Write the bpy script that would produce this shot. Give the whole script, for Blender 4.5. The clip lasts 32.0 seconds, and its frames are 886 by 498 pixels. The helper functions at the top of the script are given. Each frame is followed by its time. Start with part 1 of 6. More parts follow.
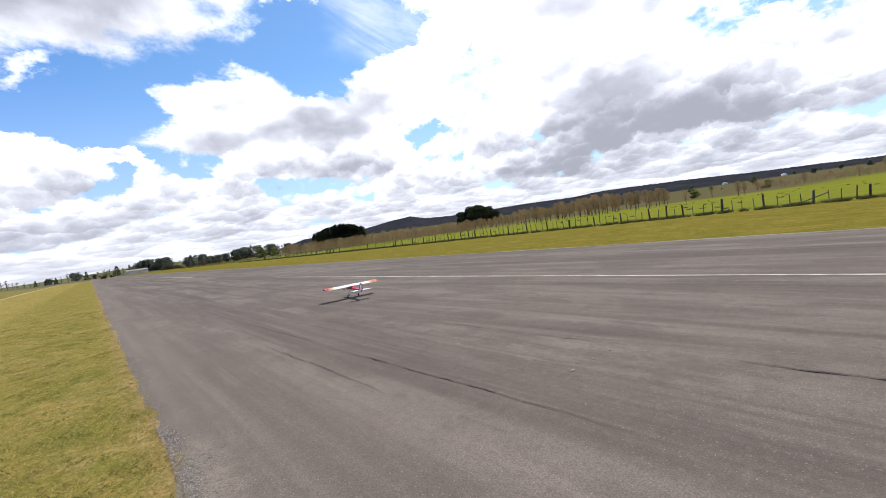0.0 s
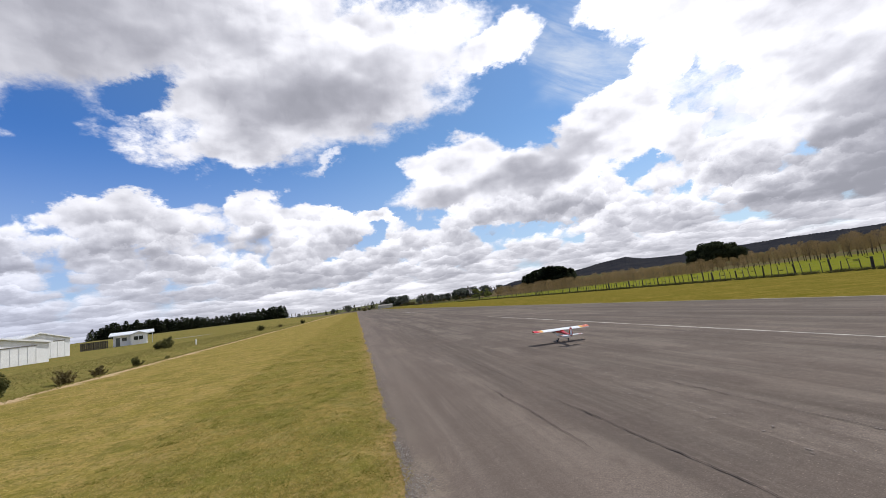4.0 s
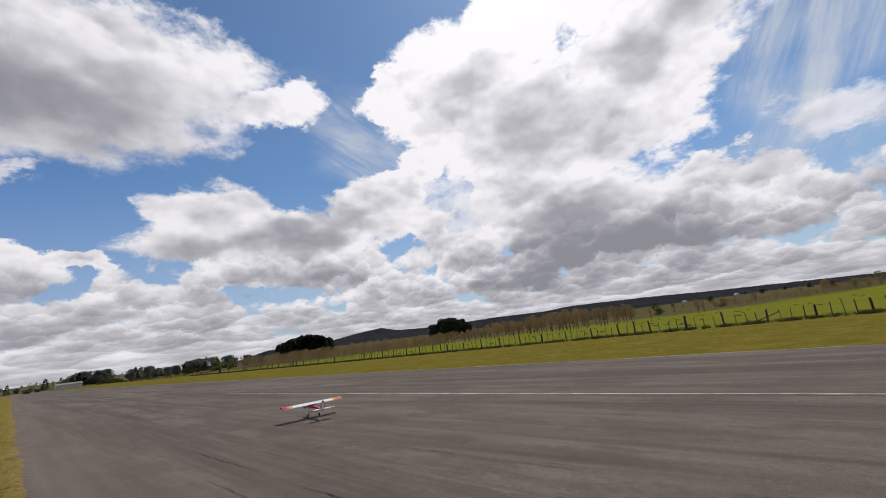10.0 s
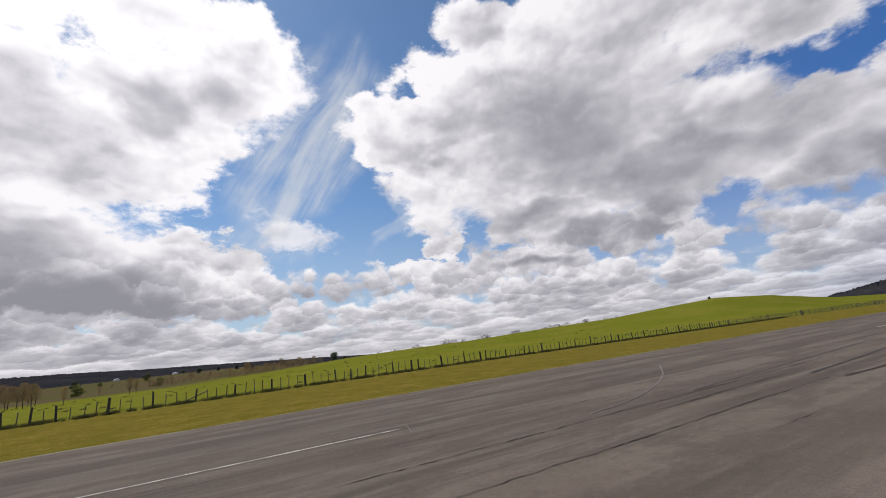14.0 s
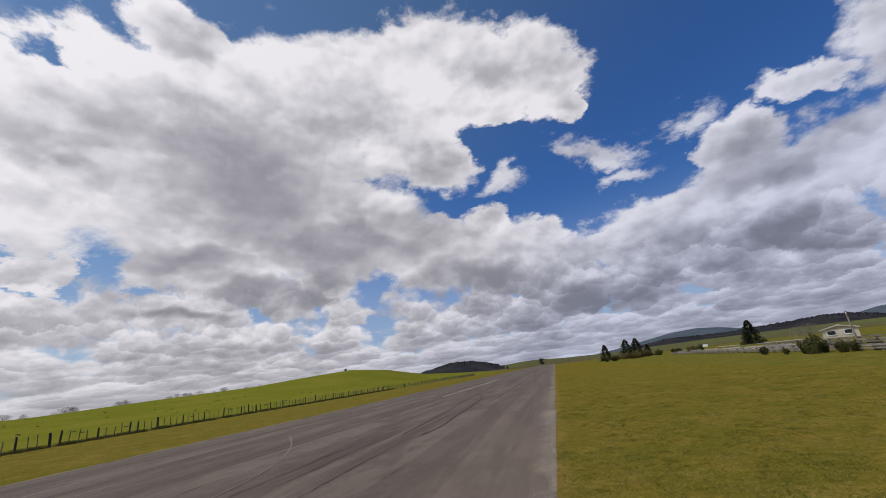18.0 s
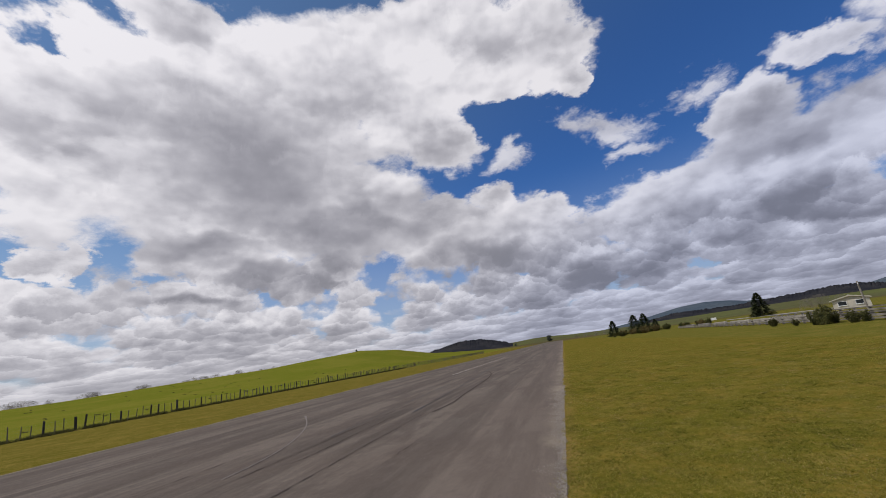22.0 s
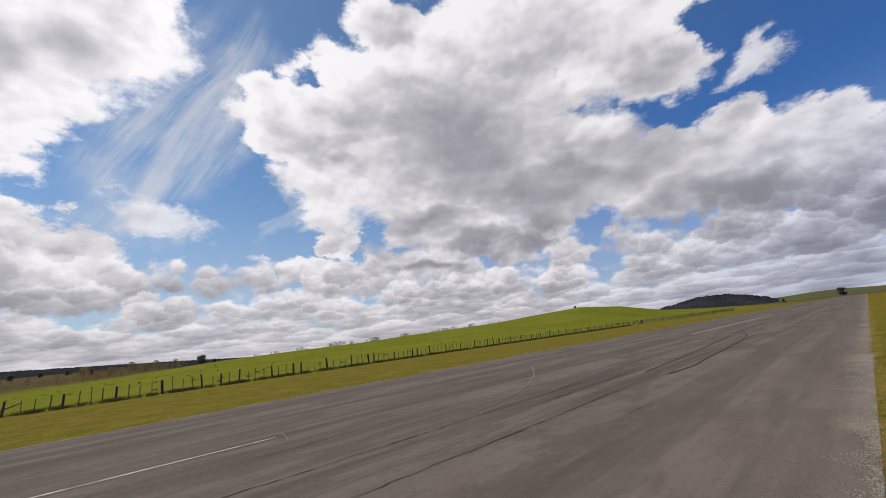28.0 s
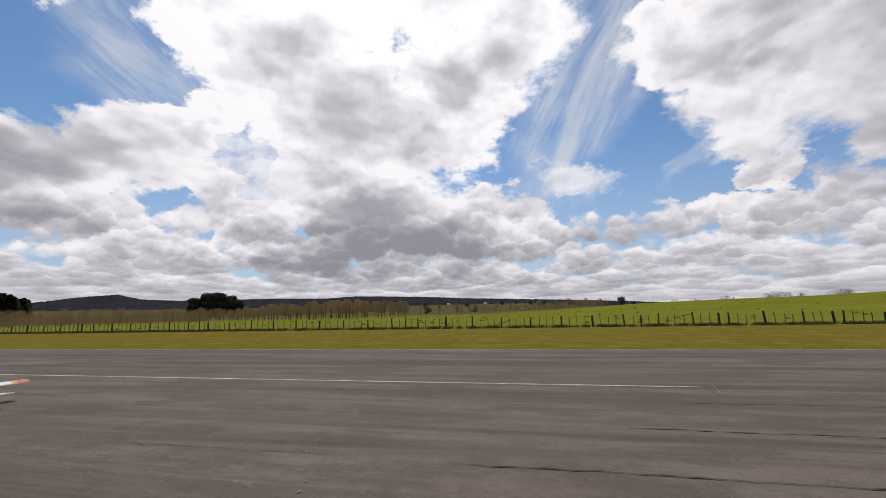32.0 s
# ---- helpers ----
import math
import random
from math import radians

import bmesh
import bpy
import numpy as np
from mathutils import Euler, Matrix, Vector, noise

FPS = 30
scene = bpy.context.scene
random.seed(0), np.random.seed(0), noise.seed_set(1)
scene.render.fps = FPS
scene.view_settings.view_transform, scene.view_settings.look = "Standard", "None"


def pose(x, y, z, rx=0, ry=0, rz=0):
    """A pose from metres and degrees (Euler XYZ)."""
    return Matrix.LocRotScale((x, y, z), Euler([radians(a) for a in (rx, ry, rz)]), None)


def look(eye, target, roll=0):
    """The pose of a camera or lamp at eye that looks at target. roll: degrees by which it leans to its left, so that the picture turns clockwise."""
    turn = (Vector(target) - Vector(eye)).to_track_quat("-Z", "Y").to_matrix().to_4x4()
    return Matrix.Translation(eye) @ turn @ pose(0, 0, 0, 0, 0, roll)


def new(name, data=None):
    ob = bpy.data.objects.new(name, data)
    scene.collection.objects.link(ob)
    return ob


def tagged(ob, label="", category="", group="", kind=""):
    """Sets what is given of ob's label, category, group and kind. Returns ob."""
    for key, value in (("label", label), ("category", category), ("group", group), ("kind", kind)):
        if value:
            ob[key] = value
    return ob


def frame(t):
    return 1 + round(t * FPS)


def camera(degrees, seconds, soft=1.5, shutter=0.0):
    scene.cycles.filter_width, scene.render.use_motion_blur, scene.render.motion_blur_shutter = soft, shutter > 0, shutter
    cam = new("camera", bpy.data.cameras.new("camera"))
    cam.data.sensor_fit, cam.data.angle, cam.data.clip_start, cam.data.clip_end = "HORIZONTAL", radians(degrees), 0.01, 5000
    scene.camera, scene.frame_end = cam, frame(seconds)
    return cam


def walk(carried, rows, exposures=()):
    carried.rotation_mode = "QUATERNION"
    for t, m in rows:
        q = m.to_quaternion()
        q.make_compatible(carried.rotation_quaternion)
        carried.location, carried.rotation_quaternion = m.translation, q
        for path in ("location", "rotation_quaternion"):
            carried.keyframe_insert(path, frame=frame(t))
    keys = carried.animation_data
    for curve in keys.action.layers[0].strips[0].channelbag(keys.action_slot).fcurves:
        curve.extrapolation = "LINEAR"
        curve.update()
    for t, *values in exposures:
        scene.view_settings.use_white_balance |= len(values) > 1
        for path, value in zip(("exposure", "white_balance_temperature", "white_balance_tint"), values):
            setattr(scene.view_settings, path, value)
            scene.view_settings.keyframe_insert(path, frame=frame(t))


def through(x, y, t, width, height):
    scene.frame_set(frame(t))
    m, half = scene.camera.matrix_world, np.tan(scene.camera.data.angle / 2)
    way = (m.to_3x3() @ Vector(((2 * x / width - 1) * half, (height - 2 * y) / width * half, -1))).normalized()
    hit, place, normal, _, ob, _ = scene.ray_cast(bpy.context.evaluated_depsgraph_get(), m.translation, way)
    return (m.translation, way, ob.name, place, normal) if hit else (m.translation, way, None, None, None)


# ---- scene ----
EYE_HEIGHT = 1.7
cam = camera(97.0, 32.0, soft=0.65)
# seconds, tilt, lean, heading
ROWS = [
    (0.0, 87.16, 7.79, -42.45),
    (0.5, 88.37, 7.39, -37.42),
    (1.0, 88.98, 8.62, -31.80),
    (1.5, 89.79, 7.83, -27.19),
    (2.0, 91.63, 8.05, -22.97),
    (2.5, 92.85, 7.87, -17.86),
    (3.0, 93.71, 7.30, -14.22),
    (3.5, 95.32, 6.85, -12.52),
    (5.5, 101.50, 7.07, -13.01),
    (6.0, 101.82, 7.66, -14.33),
    (6.5, 103.17, 7.20, -15.40),
    (7.0, 102.81, 6.68, -18.24),
    (7.5, 102.43, 7.49, -21.76),
    (8.0, 102.20, 7.07, -26.89),
    (8.5, 103.05, 5.95, -30.13),
    (9.0, 103.22, 6.22, -34.97),
    (9.5, 102.89, 7.09, -40.04),
    (10.0, 102.90, 6.95, -46.51),
    (10.5, 102.47, 7.88, -53.61),
    (11.0, 103.39, 8.74, -59.27),
    (11.5, 103.11, 9.02, -67.96),
    (12.0, 103.17, 8.71, -77.41),
    (12.5, 103.82, 6.76, -87.36),
    (13.0, 104.20, 6.41, -97.26),
    (13.5, 104.30, 6.05, -107.12),
    (14.0, 104.33, 6.62, -116.81),
    (14.5, 104.24, 7.58, -126.08),
    (15.0, 105.22, 8.05, -134.29),
    (15.5, 105.96, 7.90, -140.70),
    (17.5, 108.47, 5.84, -159.94),
    (18.0, 107.88, 6.59, -164.58),
    (18.5, 106.67, 7.99, -168.60),
    (19.0, 106.29, 10.00, -171.64),
    (19.5, 106.70, 10.43, -172.49),
    (20.0, 106.07, 9.77, -172.09),
    (20.5, 106.25, 9.45, -169.77),
    (21.0, 105.89, 7.76, -168.11),
    (21.5, 105.34, 7.52, -166.21),
    (22.0, 105.18, 7.78, -163.27),
    (22.5, 105.64, 8.90, -160.48),
    (23.0, 105.21, 8.74, -157.48),
    (23.5, 104.66, 8.64, -155.22),
    (24.0, 105.54, 8.94, -152.61),
    (24.5, 106.11, 10.03, -150.03),
    (25.0, 105.86, 10.62, -147.71),
    (25.5, 105.83, 10.65, -145.40),
    (27.5, 103.67, 9.00, -136.55),
    (28.0, 102.91, 6.26, -132.56),
    (28.5, 102.54, 5.54, -129.72),
    (29.0, 101.93, 4.73, -123.27),
    (29.5, 102.37, 4.37, -122.02),
    (30.0, 101.19, 4.25, -118.61),
    (30.5, 100.00, 3.55, -108.94),
    (31.0, 99.60, 3.88, -101.91),
    (31.5, 99.85, 3.64, -91.46),
    (32.0, 98.91, 1.23, -77.47),
]
walk(cam, [(t, pose(0, 0, EYE_HEIGHT, rx, ry, rz)) for t, rx, ry, rz in ROWS],
     exposures=[(0, 0.34, 6150, 8), (1, 0.0, 6200, 8), (3, -0.04, 6300, 9), (6, -0.27, 6420, 10), (7, -0.43, 6450, 10), (9, -0.42, 6500, 10), (11, -0.56, 6500, 10), (12, -0.58, 6500, 10),
                (13, -0.51, 6550, 10), (14, -0.38, 6550, 10), (15, -0.42, 6550, 10), (19, -0.57, 6450, 11), (25, -0.55, 6450, 11), (28, -0.44, 6550, 10), (32, -0.40, 6550, 10)])

# ---- light: noon sun behind broken cloud ----
SUN_HEADING, SUN_HEIGHT = 68.0, 57.0          # degrees clockwise from the runway's far end, and up


def compass(a, r, z=0.0):
    """A place r metres from the middle, a degrees clockwise from the runway's far end."""
    return Vector((r * math.sin(radians(a)), r * math.cos(radians(a)), z))


sun_way = Vector((math.sin(radians(SUN_HEADING)) * math.cos(radians(SUN_HEIGHT)),
                  math.cos(radians(SUN_HEADING)) * math.cos(radians(SUN_HEIGHT)), math.sin(radians(SUN_HEIGHT))))
sun_data = bpy.data.lights.new("sun", "SUN")
sun_data.energy, sun_data.angle, sun_data.color = 4.3, radians(0.53), (1.0, 0.95, 0.87)
sun = new("sun", sun_data)
sun.matrix_world = look(sun_way * 100, (0, 0, 0))


class Nodes:
    """Short names for building a node tree."""

    def __init__(self, tree):
        self.tree = tree
        tree.nodes.clear()

    def add(self, kind):
        return self.tree.nodes.new(kind)

    def link(self, a, b):
        self.tree.links.new(a, b)

    def put(self, socket, v):
        if isinstance(v, bpy.types.NodeSocket):
            self.link(v, socket)
        else:
            socket.default_value = v

    def math(self, op, a, b=0.0, c=0.0, clamp=False):
        n = self.add("ShaderNodeMath")
        n.operation, n.use_clamp = op, clamp
        for s, v in zip(n.inputs, (a, b, c)):
            self.put(s, v)
        return n.outputs[0]

    def vec(self, op, a, b=(0, 0, 0), scale=None):
        n = self.add("ShaderNodeVectorMath")
        n.operation = op
        self.put(n.inputs[0], a)
        self.put(n.inputs[1], b)
        if scale is not None:
            self.put(n.inputs["Scale"], scale)
        return n.outputs[1] if op == "DOT_PRODUCT" else n.outputs[0]

    def noise(self, at, scale, detail=6.0, rough=0.55, distort=0.0):
        n = self.add("ShaderNodeTexNoise")
        self.put(n.inputs["Vector"], at)
        self.put(n.inputs["Scale"], scale)
        self.put(n.inputs["Detail"], detail)
        self.put(n.inputs["Roughness"], rough)
        self.put(n.inputs["Distortion"], distort)
        return n.outputs["Fac"]

    def span(self, v, a, b, lo=0.0, hi=1.0, smooth=True):
        n = self.add("ShaderNodeMapRange")
        n.interpolation_type, n.clamp = "SMOOTHSTEP" if smooth else "LINEAR", True
        for s, x in zip(n.inputs, (v, a, b, lo, hi)):
            self.put(s, x)
        return n.outputs[0]

    def mix(self, f, a, b, blend="MIX"):
        n = self.add("ShaderNodeMix")
        n.data_type, n.blend_type, n.clamp_factor = "RGBA", blend, True
        self.put(n.inputs[0], f)
        for s, v in ((n.inputs[6], a), (n.inputs[7], b)):
            self.put(s, v if isinstance(v, bpy.types.NodeSocket) else (*v[:3], 1.0))
        return n.outputs[2]

    def ramp(self, f, stops):
        n = self.add("ShaderNodeValToRGB")
        self.put(n.inputs[0], f)
        e = n.color_ramp.elements
        while len(e) < len(stops):
            e.new(0.5)
        for el, (p, c) in zip(e, stops):
            el.position, el.color = p, (*c, 1.0)
        return n.outputs[0]


# ---- sky: blue air, broken cumulus in heaps, a flat grey-white deck towards the horizon ----
world = bpy.data.worlds.new("sky")
scene.world = world
world.use_nodes = True
N = Nodes(world.node_tree)
sky = N.add("ShaderNodeTexSky")
sky.sky_type, sky.sun_disc = "NISHITA", False
sky.sun_elevation, sky.sun_rotation = radians(SUN_HEIGHT), radians(SUN_HEADING)
sky.air_density, sky.dust_density, sky.ozone_density = 1.0, 0.3, 3.0
way = N.add("ShaderNodeTexCoord").outputs["Generated"]
part_xyz = N.add("ShaderNodeSeparateXYZ")
N.link(way, part_xyz.inputs[0])
dx, dy, dz = part_xyz.outputs
heading = N.math("MULTIPLY", N.math("ARCTAN2", dx, dy), 180 / math.pi)
heading = N.math("SUBTRACT", N.math("FLOORED_MODULO", N.math("ADD", heading, 110.0), 360.0), 110.0)
height = N.math("MULTIPLY", N.math("ARCSINE", dz), 180 / math.pi)
bumpy = N.vec("MULTIPLY", way, (1.0, 1.0, 1.7))
fluff = N.noise(bumpy, 6.0, 11.0, 0.62, 0.15)
coarse = N.noise(bumpy, 2.6, 3.0, 0.5)


def billow(at, scale=9.0, detail=4.0):
    """Rounded heads of cloud, large ones carrying smaller ones: 0 between them, 1 on them."""
    v = N.add("ShaderNodeTexVoronoi")
    v.feature, v.normalize = "F1", True
    N.link(at, v.inputs["Vector"])
    for name, value in (("Scale", scale), ("Detail", detail), ("Roughness", 0.6), ("Lacunarity", 2.2)):
        v.inputs[name].default_value = value
    return N.math("SUBTRACT", 1.0, v.outputs["Distance"])


wisp = N.add("ShaderNodeTexNoise")
N.link(bumpy, wisp.inputs["Vector"])
wisp.inputs["Scale"].default_value, wisp.inputs["Detail"].default_value = 14.0, 4.0
curled = N.vec("ADD", bumpy, N.vec("SCALE", N.vec("SUBTRACT", wisp.outputs["Color"], (0.5, 0.5, 0.5)), scale=0.10))
heads = billow(curled)
soft = N.noise(bumpy, 5.5, 2.0, 0.45)


def heaps_of(at, scale, up, flat=False, smooth=0.35):
    """Cells of cloud: how far each place lies up or down its own cell, and from the cell's middle."""
    v = N.add("ShaderNodeTexVoronoi")
    v.feature, v.voronoi_dimensions = "SMOOTH_F1", "2D" if flat else "3D"
    N.link(at, v.inputs["Vector"])
    v.inputs["Scale"].default_value, v.inputs["Smoothness"].default_value = scale, smooth
    v.inputs["Randomness"].default_value = 0.95
    off = N.vec("DOT_PRODUCT", N.vec("SUBTRACT", at, v.outputs["Position"]), tuple(u * scale for u in up))
    return off, v.outputs["Distance"]


lift = (sun_way * 0.55 + Vector((0, 0, 0.8))).normalized()
gentle = N.vec("ADD", bumpy, N.vec("SCALE", N.vec("SUBTRACT", wisp.outputs["Color"], (0.5, 0.5, 0.5)), scale=0.16))
head_lit = N.math("ADD", N.math("MULTIPLY", heaps_of(gentle, 4.2, lift, False, 0.9)[0], 0.30), N.math("MULTIPLY", heaps_of(gentle, 11.0, lift, False, 0.7)[0], 0.13))
# knobs that are bright where they face the light and dull behind
nearer = N.vec("ADD", bumpy, tuple(lift * 0.030))
crag = N.math("MULTIPLY", N.math("SUBTRACT", N.noise(bumpy, 6.0, 3.0, 0.52), N.noise(nearer, 6.0, 3.0, 0.52)), 1.15)
# the low deck: rows of small flat-based heaps that close up towards the horizon
level = N.math("MULTIPLY", N.math("LOGARITHM", N.math("ADD", N.math("MAXIMUM", height, 0.0), 1.5), math.e), 4.2)
flat = N.add("ShaderNodeCombineXYZ")
N.link(N.math("MULTIPLY", heading, 0.30), flat.inputs[0])
N.link(level, flat.inputs[1])
curl = N.add("ShaderNodeTexNoise")
N.link(flat.outputs[0], curl.inputs["Vector"])
curl.inputs["Scale"].default_value, curl.inputs["Detail"].default_value, curl.inputs["Roughness"].default_value = 1.3, 7.0, 0.66
deck_at = N.vec("ADD", flat.outputs[0], N.vec("SCALE", N.vec("SUBTRACT", curl.outputs["Color"], (0.5, 0.5, 0.5)), scale=1.15))
big_up, big_off = heaps_of(deck_at, 0.62, (0, 1, 0), True, 0.32)
small_up, small_off = heaps_of(deck_at, 1.5, (0, 1, 0), True, 0.30)
deck = N.math("ADD", N.math("MULTIPLY", N.math("SUBTRACT", 0.50, big_off), 0.85), N.math("MULTIPLY", N.math("SUBTRACT", 0.45, small_off), 0.5))
deck = N.math("ADD", deck, N.math("MULTIPLY", N.math("SUBTRACT", N.noise(flat.outputs[0], 0.35, 3.0, 0.5), 0.5), 0.9))
deck_lit = N.math("ADD", N.math("MULTIPLY", big_up, 0.36), N.math("MULTIPLY", small_up, 0.19))
deck_lit = N.math("ADD", deck_lit, N.math("MULTIPLY", N.math("SUBTRACT", N.noise(flat.outputs[0], 0.55, 7.0, 0.62), 0.5), 0.95))
warp = N.add("ShaderNodeTexNoise")
N.link(bumpy, warp.inputs["Vector"])
warp.inputs["Scale"].default_value, warp.inputs["Detail"].default_value, warp.inputs["Roughness"].default_value = 9.0, 9.0, 0.62
bent = N.add("ShaderNodeSeparateXYZ")
N.link(N.vec("SUBTRACT", warp.outputs["Color"], (0.5, 0.5, 0.5)), bent.inputs[0])
place = N.add("ShaderNodeCombineXYZ")
N.link(N.math("MULTIPLY_ADD", bent.outputs[0], 10.0, heading), place.inputs[0])
N.link(N.math("MULTIPLY_ADD", bent.outputs[1], 8.0, height), place.inputs[1])
heap, shade, scraps = None, None, None


def oval(where, a, e, w, h, tilt):
    """1 in the middle of an oval patch of sky, 0 at its rim: heading and height, half width and half height in degrees."""
    m = N.add("ShaderNodeMapping")
    m.vector_type = "TEXTURE"
    N.link(where, m.inputs["Vector"])
    m.inputs["Location"].default_value = (a, e, 0)
    m.inputs["Rotation"].default_value = (0, 0, radians(tilt))
    m.inputs["Scale"].default_value = (w / math.cos(radians(e)), h, 1)
    g = N.add("ShaderNodeTexGradient")
    g.gradient_type = "SPHERICAL"
    N.link(m.outputs[0], g.inputs[0])
    return g.outputs["Fac"]


def puff(a, e, w, h, tilt=0.0):
    """One heap of cloud."""
    global heap
    here = oval(place.outputs[0], a, e, w / 0.74, h / 0.74, tilt)
    heap = here if heap is None else N.math("SMOOTH_MAX", heap, here, 0.07)


def gap(a, e, w, h, tilt):
    """A hole torn in the heaps."""
    global heap
    heap = N.math("SUBTRACT", heap, N.math("MULTIPLY", oval(place.outputs[0], a, e, w * 1.7, h * 1.7, tilt), 0.50))


def core(a, e, w, h, tilt, depth):
    """The thick grey middle or base of a heap, which lets little light through."""
    global shade
    here = N.math("MULTIPLY", oval(drift.outputs[0], a, e, w * 1.5, h * 1.5, tilt), depth)
    shade = here if shade is None else N.math("SMOOTH_MAX", shade, here, 0.12)


def scrap(a, e, w, h, tilt):
    """A thin torn scrap of cloud that the blue shows through."""
    global scraps
    here = oval(place.outputs[0], a, e, w * 1.5, h * 1.5, tilt)
    scraps = here if scraps is None else N.math("MAXIMUM", scraps, here)


swirl = N.add("ShaderNodeTexNoise")
N.link(bumpy, swirl.inputs["Vector"])
swirl.inputs["Scale"].default_value, swirl.inputs["Detail"].default_value, swirl.inputs["Roughness"].default_value = 8.0, 2.5, 0.5
eddy = N.add("ShaderNodeSeparateXYZ")
N.link(N.vec("SUBTRACT", swirl.outputs["Color"], (0.5, 0.5, 0.5)), eddy.inputs[0])
drift = N.add("ShaderNodeCombineXYZ")
N.link(N.math("MULTIPLY_ADD", eddy.outputs[2], 16.0, heading), drift.inputs[0])
N.link(N.math("MULTIPLY_ADD", eddy.outputs[0], 10.0, height), drift.inputs[1])
puff(-36.7, 36.4, 20.0, 11.3, 10)
puff(-1.0, 30.2, 22.5, 8.7, 11)
puff(24.0, 32.9, 5.9, 2.9, 10)
puff(-11.9, 23.9, 7.6, 4.2, -1)
puff(-10.4, 41.1, 11.1, 5.9, 2)
puff(-39.6, 18.4, 2.5, 2.2, -81)
puff(-40.1, 23.6, 2.5, 2.4, -8)
puff(-24.8, 12.8, 9.7, 3.6, 0)
puff(-12.1, 13.9, 4.5, 3.6, -3)
puff(-4.9, 12.5, 5.3, 3.0, -4)
puff(3.2, 12.9, 4.3, 1.4, -5)
puff(-37.4, 9.2, 5.7, 2.1, 1)
puff(23.7, 15.2, 14.6, 5.2, 1)
puff(39.1, 20.2, 7.3, 4.8, 7)
puff(42.1, 22.7, 4.1, 2.9, -13)
puff(16.7, 19.1, 6.8, 4.2, 7)
puff(30.4, 11.2, 12.8, 3.0, -5)
puff(20.0, 10.8, 9.4, 2.0, -8)
puff(63.7, 30.8, 17.0, 6.9, -18)
puff(44.3, 33.4, 4.4, 3.1, -12)
puff(57.5, 24.8, 7.5, 3.0, -15)
puff(75.9, 24.8, 9.5, 6.8, -18)
puff(67.9, 17.6, 7.3, 3.6, -15)
puff(68.3, 11.7, 16.9, 7.8, 7)
puff(81.0, 12.5, 10.0, 5.7, 2)
puff(56.6, 7.1, 11.1, 2.7, -1)
puff(55.3, 33.6, 11.9, 9.4, 5)
puff(70.3, 41.1, 14.9, 5.6, 5)
puff(88.9, 38.0, 8.5, 7.6, -5)
puff(79.6, 29.5, 9.0, 6.6, -1)
puff(65.0, 25.4, 14.5, 6.0, 3)
puff(59.7, 18.8, 7.4, 3.6, 3)
puff(43.6, 35.5, 4.3, 3.2, 12)
puff(43.9, 22.5, 3.6, 3.1, -75)
puff(65.6, 14.3, 15.4, 4.4, 1)
puff(85.2, 14.9, 7.2, 2.9, -4)
puff(70.5, 9.2, 24.1, 3.8, -2)
puff(51.9, 12.2, 7.1, 3.1, 3)
puff(141.2, 25.6, 19.5, 12.1, -17)
puff(118.7, 26.9, 13.9, 4.2, -20)
puff(129.1, 35.4, 10.6, 4.7, -18)
puff(134.0, 16.0, 13.5, 4.0, -14)
puff(132.1, 26.6, 19.5, 11.7, 4)
puff(120.6, 33.7, 10.3, 7.6, 9)
puff(130.0, 41.2, 6.5, 4.6, -10)
puff(139.0, 39.0, 6.5, 4.5, -10)
puff(153.5, 37.2, 18.4, 10.4, -2)
puff(175.6, 41.0, 14.2, 7.3, -11)
puff(110.2, 32.1, 4.5, 4.3, -50)
puff(143.8, 19.5, 14.0, 4.5, 0)
puff(154.6, 23.4, 10.7, 6.4, -3)
puff(167.7, 29.9, 5.7, 4.6, -7)
puff(188.0, 34.7, 3.1, 2.8, -12)
puff(170.7, 15.7, 14.4, 6.1, -8)
puff(173.9, 21.1, 3.6, 3.0, -9)
puff(166.0, 20.3, 5.8, 3.2, -7)
puff(181.7, 15.8, 6.1, 3.6, -11)
puff(182.6, 10.6, 11.4, 4.6, -10)
puff(197.3, 13.9, 13.1, 5.1, 0)
puff(209.6, 15.9, 11.2, 4.8, -3)
puff(207.8, 20.9, 5.0, 4.2, -16)
puff(118.4, 15.2, 3.0, 2.2, 6)
puff(147.3, 13.0, 4.4, 2.8, -2)
puff(114.7, 11.4, 6.0, 2.4, 6)
puff(133.0, 11.1, 7.5, 2.4, 1)
puff(177.6, 7.1, 14.3, 3.2, -9)
puff(206.6, 8.7, 15.2, 3.9, 0)
puff(224.5, 24.9, 7.3, 5.2, -10)
puff(232.0, 23.1, 7.9, 4.7, -26)
puff(215.1, 25.1, 4.6, 2.0, -23)
puff(223.7, 17.7, 7.0, 4.0, -13)
puff(217.0, 17.6, 5.6, 3.9, -20)
puff(230.0, 12.0, 5.5, 3.5, -21)
puff(209.1, 22.5, 3.2, 2.2, 68)
puff(225.6, 5.0, 7.5, 3.0, -4)
puff(-14.0, 35.0, 8.0, 6.0, 1)
puff(46.0, 25.3, 4.2, 3.0, -15)
puff(46.7, 16.4, 4.1, 3.0, -13)
puff(77.8, 34.0, 7.9, 5.1, 0)
puff(-45.0, 24.0, 9.0, 6.0, 10)
puff(-62.0, 30.0, 16.0, 9.0, 5)
puff(250.0, 30.0, 16.0, 9.0, 5)
puff(275.0, 24.0, 20.0, 7.0, 0)
gap(172.0, 40.6, 2.9, 1.1, -9)
gap(155.5, 34.1, 2.5, 2.5, -48)
gap(176.2, 31.6, 4.2, 2.1, -11)
gap(71.3, 41.5, 3.0, 2.0, -82)
gap(-24.3, 27.0, 2.4, 1.7, 3)
